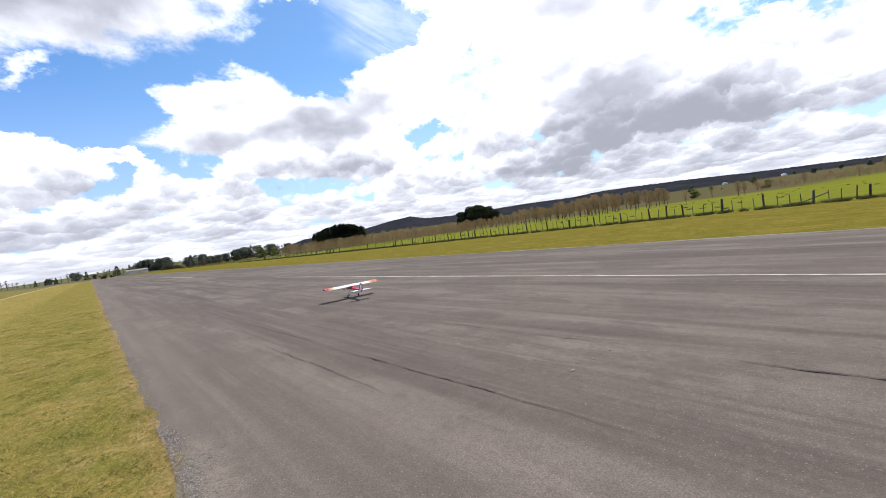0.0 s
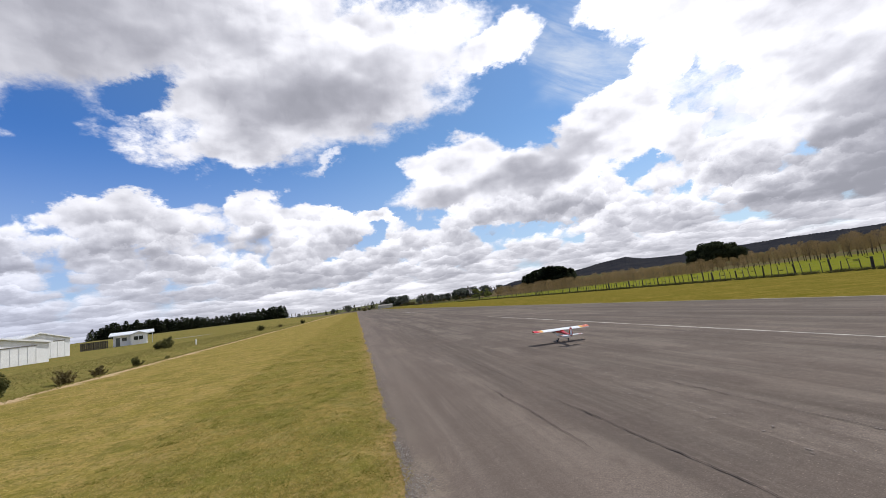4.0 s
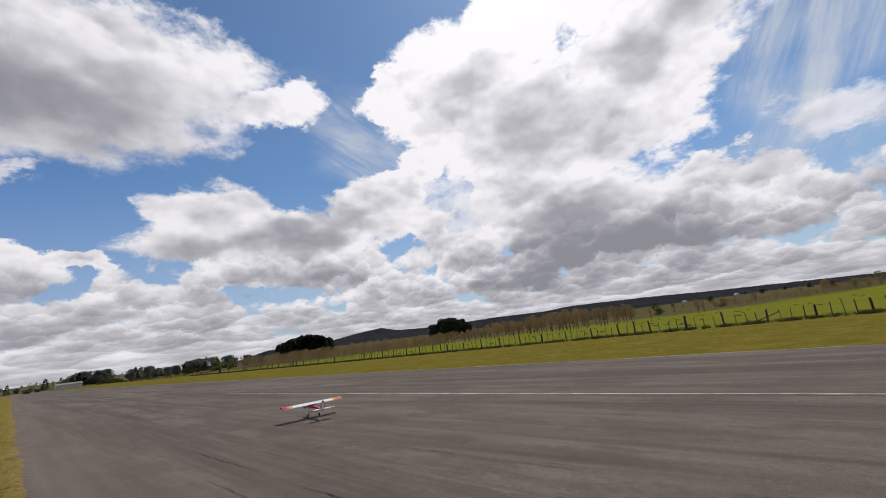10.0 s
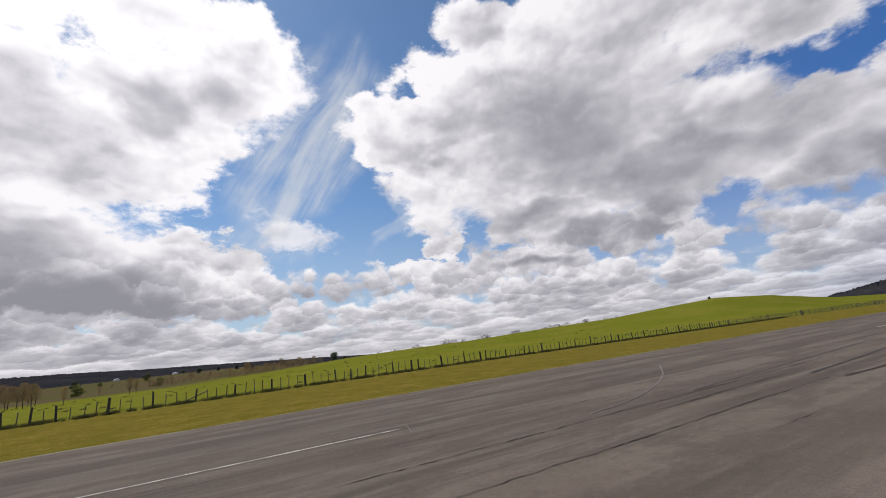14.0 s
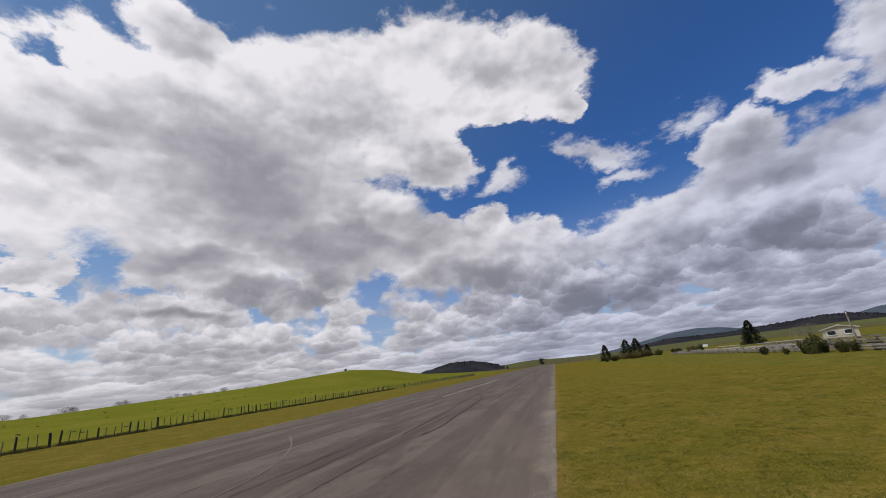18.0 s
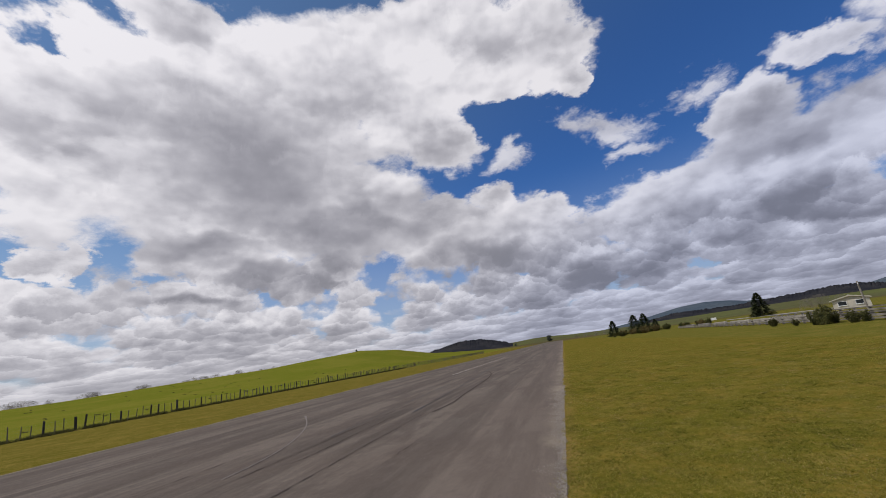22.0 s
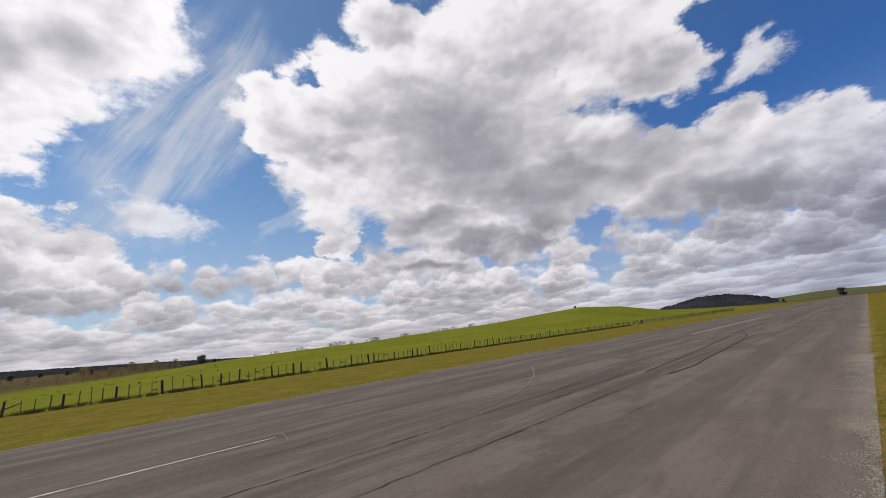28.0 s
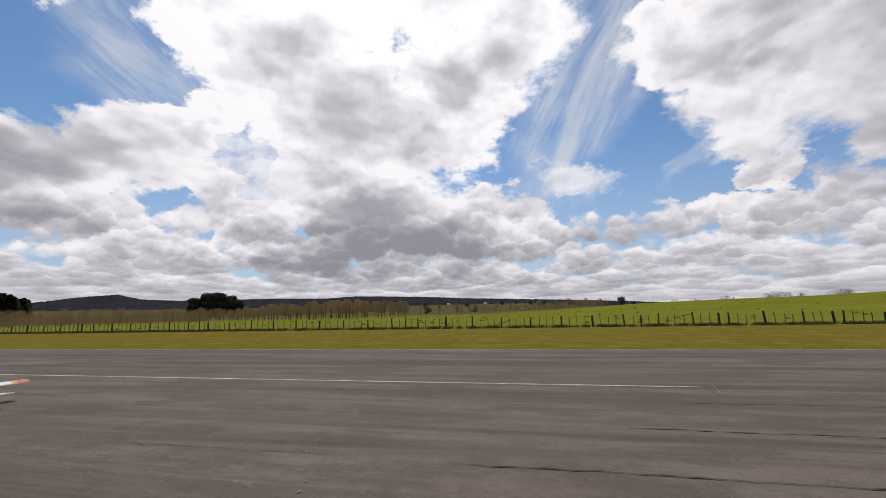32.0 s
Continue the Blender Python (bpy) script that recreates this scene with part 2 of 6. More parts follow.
gap(116.5, 36.6, 1.8, 1.4, -13)
scrap(51.0, 19.0, 8.0, 4.6, -20)
scrap(98.3, 17.5, 4.8, 2.2, -11)
scrap(191.5, 26.6, 6.2, 1.9, -23)
scrap(203.3, 26.6, 4.0, 1.7, 5)
scrap(178.1, 26.6, 3.2, 2.0, 9)
scrap(194.6, 22.7, 4.2, 1.2, -6)
scrap(107.5, 13.3, 1.6, 0.7, -8)
scrap(5.8, 40.1, 1.5, 1.0, -5)
scrap(19.9, 37.6, 4.1, 1.0, -30)
scrap(-2.9, 20.5, 4.2, 0.8, 22)
core(-30.4, 33.0, 12.0, 7.0, 7, 0.85)
core(-1.0, 28.5, 18.5, 6.0, 9, 0.80)
core(-22.8, 38.9, 9.0, 5.0, 6, 0.7)
core(28.6, 17.3, 8.5, 2.6, 5, 1)
core(15.4, 15.2, 5.8, 2.2, -2, 0.7)
core(-11.4, 12.5, 3.2, 2.1, -3, 0.7)
core(-24.8, 11.2, 9.5, 2.0, -1, 0.75)
core(30.3, 10.1, 10.7, 1.6, -5, 0.6)
core(-24.2, 8.2, 10.1, 1.3, -2, 0.5)
core(64.6, 29.1, 8.5, 4.9, -18, 0.6)
core(67.7, 14.6, 8.0, 3.2, 5, 1)
core(74.4, 8.6, 14.8, 3.7, 3, 1)
core(62.0, 8.8, 8.9, 2.7, -2, 0.8)
core(75.0, 20.8, 6.4, 2.5, -9, 0.5)
core(56.1, 35.0, 7.1, 3.8, 9, 0.7)
core(61.8, 27.5, 9.3, 4.3, 5, 0.75)
core(85.3, 32.9, 6.9, 3.5, 8, 0.8)
core(66.6, 15.3, 8.9, 2.3, 1, 1)
core(65.6, 10.9, 15.7, 2.8, 0, 1)
core(60.1, 7.0, 10.1, 1.4, 0, 1)
core(138.2, 27.9, 13.7, 8.4, -18, 0.72)
core(148.6, 16.5, 7.0, 3.7, -18, 0.8)
core(143.6, 12.1, 7.2, 2.2, -10, 1)
core(51.4, 30.5, 5.1, 3.1, 9, 0.5)
core(88.1, 14.0, 5.7, 1.4, -4, 0.5)
core(141.0, 28.0, 12.0, 6.8, 2, 0.75)
core(125.3, 30.5, 7.3, 4.5, 8, 0.25)
core(153.6, 19.2, 14.3, 3.9, -3, 0.9)
core(149.4, 11.2, 5.7, 2.0, -3, 0.9)
core(132.1, 16.8, 7.5, 2.3, 2, 0.9)
core(172.5, 12.6, 10.8, 3.2, -8, 1)
core(133.0, 10.1, 6.8, 1.1, 1, 0.9)
core(206.2, 11.9, 10.0, 2.6, -1, 0.8)
core(189.2, 7.2, 10.5, 2.1, -1, 0.8)
core(156.9, 36.1, 10.4, 5.6, -3, 0.35)
core(211.8, 17.9, 5.2, 2.5, 0, 0.5)
core(226.8, 23.5, 7.5, 3.6, -16, 0.4)
core(209.0, 9.8, 9.5, 2.3, -5, 0.6)
core(225.8, 9.4, 6.3, 1.8, -5, 0.6)
core(125.0, 13.0, 9.0, 2.6, 0, 0.55)
core(164.0, 22.0, 8.0, 4.0, -6, 0.6)
core(160.0, 12.5, 11.0, 3.0, -5, 0.6)
low = N.span(height, 17.0, 7.0, 0.0, 0.65)
mass = N.math("MULTIPLY", heap, 1.4)
thick = N.math("MAXIMUM", mass, low)
thick = N.math("ADD", thick, N.math("MULTIPLY", N.math("SUBTRACT", heads, 0.70), N.span(height, 5.0, 14.0, 0.05, 0.62)))
thick = N.math("ADD", thick, N.math("MULTIPLY", N.math("SUBTRACT", fluff, 0.5), N.span(height, 5.0, 14.0, 0.15, 0.95)))
thick = N.math("ADD", thick, N.math("MULTIPLY", deck, N.math("MULTIPLY", N.span(height, 9.0, 17.0, 1.0, 0.0), N.span(height, 1.5, 6.0, 0.2, 1.05))))
cover = N.span(thick, 0.27, N.span(coarse, 0.35, 0.65, 0.46, 0.68))
torn = N.span(N.math("ADD", scraps, N.math("MULTIPLY", N.math("SUBTRACT", N.noise(curled, 9.0, 8.0, 0.66), 0.5), 2.0)), 0.22, 0.85, 0.0, 0.80)
cover = N.math("MAXIMUM", cover, N.math("MULTIPLY", torn, N.span(scraps, 0.02, 0.25)))
grey = N.math("ADD", shade, N.math("MULTIPLY", N.math("SUBTRACT", soft, 0.5), N.math("MULTIPLY", shade, 1.2)))
grey = N.math("MULTIPLY", N.span(grey, 0.02, 0.85, 0.0, 0.47), N.span(fluff, 0.30, 0.70, 0.90, 1.05, smooth=False))
calm = N.span(shade, 0.08, 0.55, 1.0, 0.50)
lit = N.span(thick, 0.36, 1.45, 0.22, -0.03)
lit = N.math("SUBTRACT", lit, grey)
lit = N.math("ADD", lit, N.math("MULTIPLY", crag, N.math("MULTIPLY", calm, N.span(height, 4.0, 14.0, 0.6, 1.1))))
lit = N.math("ADD", lit, N.math("MULTIPLY", head_lit, N.math("MULTIPLY", calm, N.span(height, 8.0, 15.0, 0.1, 1.15))))
lit = N.math("ADD", lit, N.math("MULTIPLY", deck_lit, N.math("MULTIPLY", N.span(height, 9.0, 17.0, 1.0, 0.15), N.span(height, 0.0, 4.0, 0.45, 1.0))))
lit = N.math("ADD", lit, N.math("MULTIPLY", N.math("SUBTRACT", soft, 0.5), N.math("MULTIPLY", calm, 0.34)))
lit = N.math("ADD", lit, N.math("MULTIPLY", N.math("SUBTRACT", fluff, 0.5), 0.15))
near_sun = N.math("POWER", N.math("MAXIMUM", N.vec("DOT_PRODUCT", way, tuple(sun_way)), 0.0), 5.0)
lit = N.math("SUBTRACT", lit, N.span(height, 14.0, 4.0, 0.0, 0.18))
lit = N.math("ADD", N.math("MULTIPLY_ADD", near_sun, 0.37, 0.637), lit)
lit = N.math("SMOOTH_MAX", lit, 0.12, 0.22)
cloud = N.ramp(lit, [(0.0, (0.29, 0.297, 0.33)), (0.35, (0.47, 0.475, 0.515)), (0.60, (0.68, 0.685, 0.72)), (0.80, (0.93, 0.935, 0.96)), (1.0, (1.16, 1.16, 1.165))])
cloud = N.vec("MULTIPLY", cloud, (1.01, 0.99, 1.02))
shaded_side = N.span(N.vec("DOT_PRODUCT", way, tuple(sun_way)), 0.20, -0.25)
cloud = N.mix(shaded_side, cloud, N.vec("MULTIPLY", cloud, (0.735, 0.785, 0.91)))
cloud = N.vec("SCALE", cloud, scale=N.math("MULTIPLY_ADD", near_sun, 0.24, 1.0))


combed = N.add("ShaderNodeCombineXYZ")
N.link(N.math("MULTIPLY_ADD", N.noise(bumpy, 1.3, 1.0), 12.0, heading), combed.inputs[0])
N.link(N.math("MULTIPLY_ADD", N.noise(bumpy, 1.1, 1.0), 10.0, height), combed.inputs[1])


def streaks(a, e, w, h, tilt, seed):
    """High thin cloud combed out along one slant."""
    m = N.add("ShaderNodeMapping")
    m.vector_type = "TEXTURE"
    N.link(combed.outputs[0], m.inputs["Vector"])
    m.inputs["Location"].default_value = (a + 40 * seed, e + 70 * seed, 0)
    m.inputs["Rotation"].default_value = (0, 0, radians(tilt))
    m.inputs["Scale"].default_value = (24.0, 3.4, 1.0)
    comb = N.noise(m.outputs[0], 1.0, 7.0, 0.66, 0.35)
    comb = N.math("ADD", comb, N.math("MULTIPLY", N.math("SUBTRACT", fluff, 0.5), 0.30))
    return N.math("MULTIPLY", N.span(comb, 0.32, 0.76, 0.06, 1.0), N.span(oval(drift.outputs[0], a, e, w, h, tilt), 0.0, 0.55))


veil = N.math("MAXIMUM", streaks(99.0, 27.5, 19.0, 9.5, 56, 1), streaks(45.5, 23.8, 22.0, 9.0, -33, 2))
veil = N.math("MULTIPLY", N.math("MAXIMUM", veil, streaks(113.0, 19.0, 6.0, 2.2, 35, 3)), 0.72)
air = N.vec("MULTIPLY", sky.outputs[0], (0.102, 0.122, 0.134))
deep_side = N.span(N.vec("DOT_PRODUCT", way, tuple(sun_way)), 0.68, 0.10)
air = N.mix(deep_side, air, N.vec("MULTIPLY", air, (0.47, 0.72, 1.06)))
air = N.mix(N.span(height, 24.0, 1.0, 0.0, 0.62), air, (0.60, 0.68, 0.80))
air = N.mix(veil, air, (0.92, 0.94, 0.97))
seen_sky = N.mix(cover, air, cloud)
back = N.add("ShaderNodeBackground")
N.link(seen_sky, back.inputs[0])
back.inputs[1].default_value = 1.0
N.link(back.outputs[0], N.add("ShaderNodeOutputWorld").inputs[0])

# ---- materials ----
def surface(name, rough=0.8, metal=0.0, spec=0.3):
    m = bpy.data.materials.new(name)
    m.use_nodes = True
    n = Nodes(m.node_tree)
    b = n.add("ShaderNodeBsdfPrincipled")
    b.inputs["Roughness"].default_value, b.inputs["Metallic"].default_value = rough, metal
    b.inputs["Specular IOR Level"].default_value = spec
    n.link(b.outputs[0], n.add("ShaderNodeOutputMaterial").inputs[0])
    at = n.add("ShaderNodeTexCoord").outputs["Object"]
    return m, n, b, at


def relief_on(n, b, heightfield, strength, distance):
    k = n.add("ShaderNodeBump")
    k.inputs["Strength"].default_value, k.inputs["Distance"].default_value = strength, distance
    n.link(heightfield, k.inputs["Height"])
    n.link(k.outputs[0], b.inputs["Normal"])


def mottled(name, a, b2, scale, fine, rough=0.8, bump=0.2, depth=0.01, metal=0.0, vary=0.25, spec=0.3):
    """A surface of two colours with patches of one size and grain of another, each object a little lighter or darker."""
    m, n, b, at = surface(name, rough, metal, spec)
    patch = n.noise(at, scale, 4.0, 0.6)
    grain = n.noise(at, fine, 3.0, 0.6)
    c = n.mix(n.span(patch, 0.35, 0.65), a, b2)
    c = n.mix(n.math("MULTIPLY", n.span(grain, 0.35, 0.7), 0.45), c, tuple(x * 0.55 for x in a))
    r = n.add("ShaderNodeObjectInfo").outputs["Random"]
    c = n.vec("SCALE", c, scale=n.span(r, 0, 1, 1 - vary, 1 + vary, smooth=False))
    n.link(c, b.inputs["Base Color"])
    n.link(n.span(grain, 0.3, 0.7, max(rough - 0.1, 0.05), min(rough + 0.1, 1.0)), b.inputs["Roughness"])
    if bump:
        relief_on(n, b, grain, bump, depth)
    return m


def make_asphalt():
    m, n, b, at = surface("worn_asphalt", 0.95, 0.0, 0.12)
    stone = n.noise(at, 95.0, 2.0, 0.7)
    chips = n.add("ShaderNodeTexVoronoi")
    n.link(at, chips.inputs["Vector"])
    chips.inputs["Scale"].default_value = 70.0
    mid = n.noise(at, 2.2, 6.0, 0.65)
    wide = n.noise(at, 0.35, 4.0, 0.55)
    lanes = n.noise(n.vec("MULTIPLY", at, (1.0, 0.06, 1.0)), 0.8, 6.0, 0.66, 0.6)
    thin = n.noise(n.vec("MULTIPLY", at, (1.0, 0.03, 1.0)), 4.2, 5.0, 0.65, 0.3)
    blotch = n.noise(n.vec("MULTIPLY", at, (1.0, 0.4, 1.0)), 0.8, 5.0, 0.65)
    c = n.mix(n.span(lanes, 0.40, 0.60), (0.088, 0.068, 0.054), (0.176, 0.137, 0.109))
    c = n.mix(n.math("MULTIPLY", n.span(thin, 0.49, 0.66, 0.0, 0.62), n.span(blotch, 0.35, 0.60, 0.25, 1.0)), c, (0.238, 0.183, 0.148))
    # strips laid side by side, each weathered a little differently
    lane = n.noise(n.vec("MULTIPLY", at, (1.0, 0.008, 0.0)), 0.55, 3.0, 0.6)
    c = n.mix(n.span(lane, 0.52, 0.64, 0.0, 0.55), c, (0.094, 0.074, 0.060))
    c = n.mix(n.span(lane, 0.47, 0.38, 0.0, 0.45), c, (0.196, 0.156, 0.126))
    c = n.mix(n.span(wide, 0.42, 0.66, 0.0, 0.5), c, (0.138, 0.102, 0.080))
    c = n.mix(n.span(blotch, 0.47, 0.60, 0.0, 0.62), c, (0.096, 0.072, 0.058))
    c = n.mix(n.span(mid, 0.52, 0.75, 0.0, 0.50), c, (0.084, 0.065, 0.053))
    speck = n.noise(at, 13.0, 4.0, 0.7)
    c = n.mix(n.span(speck, 0.52, 0.64, 0.0, 0.24), c, (0.078, 0.061, 0.048))
    c = n.mix(n.span(speck, 0.46, 0.34, 0.0, 0.20), c, (0.238, 0.183, 0.146))
    xs = n.add("ShaderNodeSeparateXYZ")
    n.link(at, xs.inputs[0])
    c = n.mix(n.span(n.math("ADD", xs.outputs[0], n.math("MULTIPLY", mid, 1.2)), 4.6, 1.0, 0.0, 0.40), c, (0.200, 0.150, 0.120))
    c = n.mix(n.span(chips.outputs["Distance"], 0.30, 0.75, 0.0, 0.36), c, (0.064, 0.049, 0.040))
    c = n.mix(n.span(n.noise(at, 60.0, 1.0, 0.5), 0.66, 0.74, 0.0, 0.3), c, (0.431, 0.320, 0.257))
    # loose pale gravel ground into the crumbling edge, more of it on some stretches than on others
    stretch = n.noise(n.vec("MULTIPLY", at, (0.0, 1.0, 0.0)), 0.22, 3.0, 0.6)
    crumble = n.math("ADD", xs.outputs[0], n.math("MULTIPLY", n.math("SUBTRACT", n.noise(at, 3.2, 6.0, 0.7), 0.5), 0.7))
    loose = n.math("MULTIPLY", n.span(crumble, 0.86, 0.42), n.math("MULTIPLY", n.span(stretch, 0.44, 0.58, 0.12, 1.0), n.span(xs.outputs[1], 6.5, 2.0, 0.08, 0.6)))
    loose = n.math("MULTIPLY", loose, n.span(n.noise(at, 42.0, 4.0, 0.75), 0.40, 0.56, 0.15, 0.95))
    c = n.mix(loose, c, n.mix(n.noise(at, 80.0, 2.0), (0.242, 0.19, 0.132), (0.525, 0.43, 0.306)))
    c = n.vec("MULTIPLY", c, (0.93, 0.965, 0.985))
    n.link(c, b.inputs["Base Color"])
    tall = n.math("ADD", n.math("MULTIPLY", stone, 0.5), n.math("MULTIPLY", mid, 1.2))
    relief_on(n, b, tall, 0.55, 0.012)
    return m


def make_grass():
    """Mown turf by the runway, ranker growth past the ditch, lush pasture past the fence."""
    m, n, b, at = surface("turf", 1.0, 0.0, 0.0)
    xs = n.add("ShaderNodeSeparateXYZ")
    n.link(at, xs.inputs[0])
    x, y = xs.outputs[0], xs.outputs[1]
    fine = n.noise(at, 34.0, 5.0, 0.72)
    tuft = n.noise(at, 10.0, 6.0, 0.72)
    blot = n.noise(at, 0.9, 6.0, 0.62)
    wide = n.noise(at, 0.09, 4.0, 0.55)
    lawn = n.mix(n.span(blot, 0.36, 0.62), (0.133, 0.118, 0.014), (0.220, 0.153, 0.028))
    lawn = n.mix(n.span(wide, 0.42, 0.62, 0.0, 0.4), lawn, (0.168, 0.132, 0.019))
    # one pass of the mower, paler, away from the asphalt
    edge = n.math("ADD", x, n.math("MULTIPLY", n.math("SUBTRACT", blot, 0.5), 1.3))
    swath = n.math("MULTIPLY", n.span(edge, -3.25, -3.75), n.span(y, -2.0, 4.0))
    lawn = n.mix(n.math("MULTIPLY", swath, 0.72), lawn, n.mix(n.span(blot, 0.36, 0.64), (0.232, 0.173, 0.028), (0.298, 0.206, 0.046)))
    lawn = n.mix(n.span(n.math("ADD", y, n.math("MULTIPLY", blot, 6.0)), 4.0, -4.0, 0.0, 0.78), lawn, n.mix(n.span(blot, 0.42, 0.66), (0.106, 0.097, 0.010), (0.186, 0.126, 0.021)))
    rank = n.mix(n.span(blot, 0.35, 0.65), (0.107, 0.106, 0.019), (0.171, 0.132, 0.030))
    rank = n.mix(n.span(y, 0.0, -25.0, 0.0, 0.8), rank, n.mix(n.span(blot, 0.35, 0.65), (0.091, 0.105, 0.016), (0.129, 0.120, 0.026)))
    verge = n.mix(n.span(blot, 0.35, 0.65), (0.121, 0.103, 0.017), (0.162, 0.121, 0.025))
    lush = n.mix(n.span(n.noise(at, 0.06, 5.0, 0.6), 0.40, 0.62), (0.131, 0.150, 0.015), (0.163, 0.165, 0.022))
    far_l = n.mix(n.span(n.noise(at, 0.012, 4.0, 0.5), 0.42, 0.58), (0.086, 0.082, 0.032), (0.098, 0.072, 0.042))
    wob = n.math("MULTIPLY", n.math("SUBTRACT", n.noise(at, 0.5, 4.0, 0.6), 0.5), 2.4)
    xw = n.math("ADD", x, wob)
    c = n.mix(n.span(xw, -12.0, -13.2), lawn, rank)
    c = n.mix(n.math("MULTIPLY", n.span(y, 4.0, 10.0), n.span(n.math("ABSOLUTE", n.math("ADD", xw, 12.6)), 0.9, 0.2, 0.0, 0.7)), c, (0.390, 0.239, 0.082))
    c = n.mix(n.span(x, 8.0, 9.0), c, verge)
    c = n.mix(n.span(n.math("ADD", x, n.math("MULTIPLY", wob, 0.3)), 37.2, 38.0), c, lush)
    away = n.math("SQRT", n.math("ADD", n.math("MULTIPLY", x, x), n.math("MULTIPLY", y, y)))
    # earthy fringe beside the asphalt
    c = n.mix(n.math("MULTIPLY", n.span(n.math("ADD", x, n.math("MULTIPLY", wob, 0.25)), -0.05, 0.35), n.span(x, 2.0, 1.5, 0.0, 0.6)), c, (0.318, 0.186, 0.070))
    clump = n.noise(at, 2.3, 5.0, 0.7)
    c = n.mix(n.span(clump, 0.50, 0.62, 0.0, 0.55), c, (0.094, 0.089, 0.010))
    c = n.mix(n.span(clump, 0.46, 0.32, 0.0, 0.40), c, (0.282, 0.199, 0.050))
    dapple = n.noise(at, 1.1, 9.0, 0.78)
    c = n.mix(n.span(dapple, 0.51, 0.59, 0.0, 0.58), c, (0.078, 0.080, 0.010))
    c = n.mix(n.span(dapple, 0.48, 0.41, 0.0, 0.48), c, (0.257, 0.190, 0.049))
    worn = n.noise(at, 0.55, 7.0, 0.70)
    c = n.mix(n.span(worn, 0.53, 0.66, 0.0, 0.42), c, (0.290, 0.195, 0.050))
    c = n.mix(n.span(worn, 0.47, 0.36, 0.0, 0.50), c, (0.078, 0.082, 0.008))
    c = n.mix(n.span(tuft, 0.49, 0.60, 0.0, 0.66), c, (0.080, 0.078, 0.008))
    c = n.mix(n.span(tuft, 0.46, 0.37, 0.0, 0.52), c, (0.252, 0.185, 0.046))
    c = n.mix(n.span(fine, 0.51, 0.63, 0.0, 0.34), c, (0.290, 0.205, 0.058))
    c = n.mix(n.span(fine, 0.48, 0.37, 0.0, 0.36), c, (0.056, 0.058, 0.007))
    c = n.mix(n.math("MULTIPLY", n.span(y, 4.0, 10.0), n.span(n.math("ABSOLUTE", n.math("ADD", xw, 12.5)), 0.7, 0.15, 0.0, 0.6)), c, (0.450, 0.325, 0.133))
    c = n.mix(n.span(x, 37.2, 38.5, 0.0, 0.6), c, lush)
    c = n.mix(n.math("MULTIPLY", n.span(away, 165.0, 235.0), n.math("MULTIPLY", n.span(y, 0.0, 30.0), n.span(x, 38.0, 60.0))), c, far_l)
    c = n.mix(n.span(away, 230.0, 420.0), c, far_l)
    # paler turf with more blue in it on the side of the far end
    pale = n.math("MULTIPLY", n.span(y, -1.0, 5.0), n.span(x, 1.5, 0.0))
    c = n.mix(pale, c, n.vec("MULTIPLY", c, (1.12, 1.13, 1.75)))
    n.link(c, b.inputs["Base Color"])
    relief_on(n, b, n.math("ADD", fine, n.math("MULTIPLY", tuft, 0.5)), 0.45, 0.03)
    return m


def leafy(name, a, b2, through=0.0):
    m, n, b, at = surface(name, 0.9, 0.0, 0.05)
    isle = n.add("ShaderNodeNewGeometry").outputs["Random Per Island"]
    c = n.mix(isle, a, b2)
    r = n.add("ShaderNodeObjectInfo").outputs["Random"]
    c = n.vec("SCALE", c, scale=n.span(r, 0, 1, 0.8, 1.2, smooth=False))
    n.link(c, b.inputs["Base Color"])
    if through:
        # thin blades let light through
        glow, both = n.add("ShaderNodeBsdfTranslucent"), n.add("ShaderNodeMixShader")
        n.link(c, glow.inputs[0])
        both.inputs[0].default_value = through
        n.link(b.outputs[0], both.inputs[1])
        n.link(glow.outputs[0], both.inputs[2])
        n.link(both.outputs[0], n.tree.nodes["Material Output"].inputs[0])
    return m


def make_paint(name, col, dirt=0.25, rough=0.45):
    return mottled(name, col, tuple(c * (1 - dirt) for c in col), 1.3, 22.0, rough, 0.06, 0.003, vary=0.0)


ASPHALT, TURF = make_asphalt(), make_grass()
LINE_PAINT = mottled("worn_line_paint", (0.56, 0.52, 0.455), (0.24, 0.215, 0.185), 2.2, 40.0, 0.8, 0.3, 0.004, vary=0.05)
TAR = mottled("crack_filler", (0.060, 0.050, 0.045), (0.095, 0.078, 0.070), 4.0, 60.0, 1.0, 0.3, 0.004, vary=0.1, spec=0.0)
RUBBER_MARK = mottled("tyre_mark", (0.042, 0.040, 0.040), (0.075, 0.071, 0.069), 3.0, 30.0, 0.8, 0.2, 0.004, vary=0.1)
PALE_SCUFF = mottled("pale_scuff", (0.200, 0.168, 0.150), (0.150, 0.125, 0.112), 3.0, 30.0, 0.85, 0.2, 0.004, vary=0.1)
GRIT = mottled("pale_gravel", (0.50, 0.44, 0.37), (0.30, 0.26, 0.22), 20.0, 200.0, 0.9, 0.2, 0.002, vary=0.3)
BLADES = leafy("grass_blades", (0.25, 0.225, 0.045), (0.46, 0.365, 0.130), 0.5)
BLADES_GREEN = leafy("green_grass_blades", (0.150, 0.152, 0.018), (0.34, 0.285, 0.070), 0.5)
RANK_BLADES = leafy("rank_grass", (0.18, 0.165, 0.045), (0.32, 0.27, 0.10), 0.5)
POST_WOOD = mottled("grey_post_wood", (0.15, 0.125, 0.10), (0.075, 0.063, 0.052), 3.0, 40.0, 0.9, 0.4, 0.01, vary=0.45)
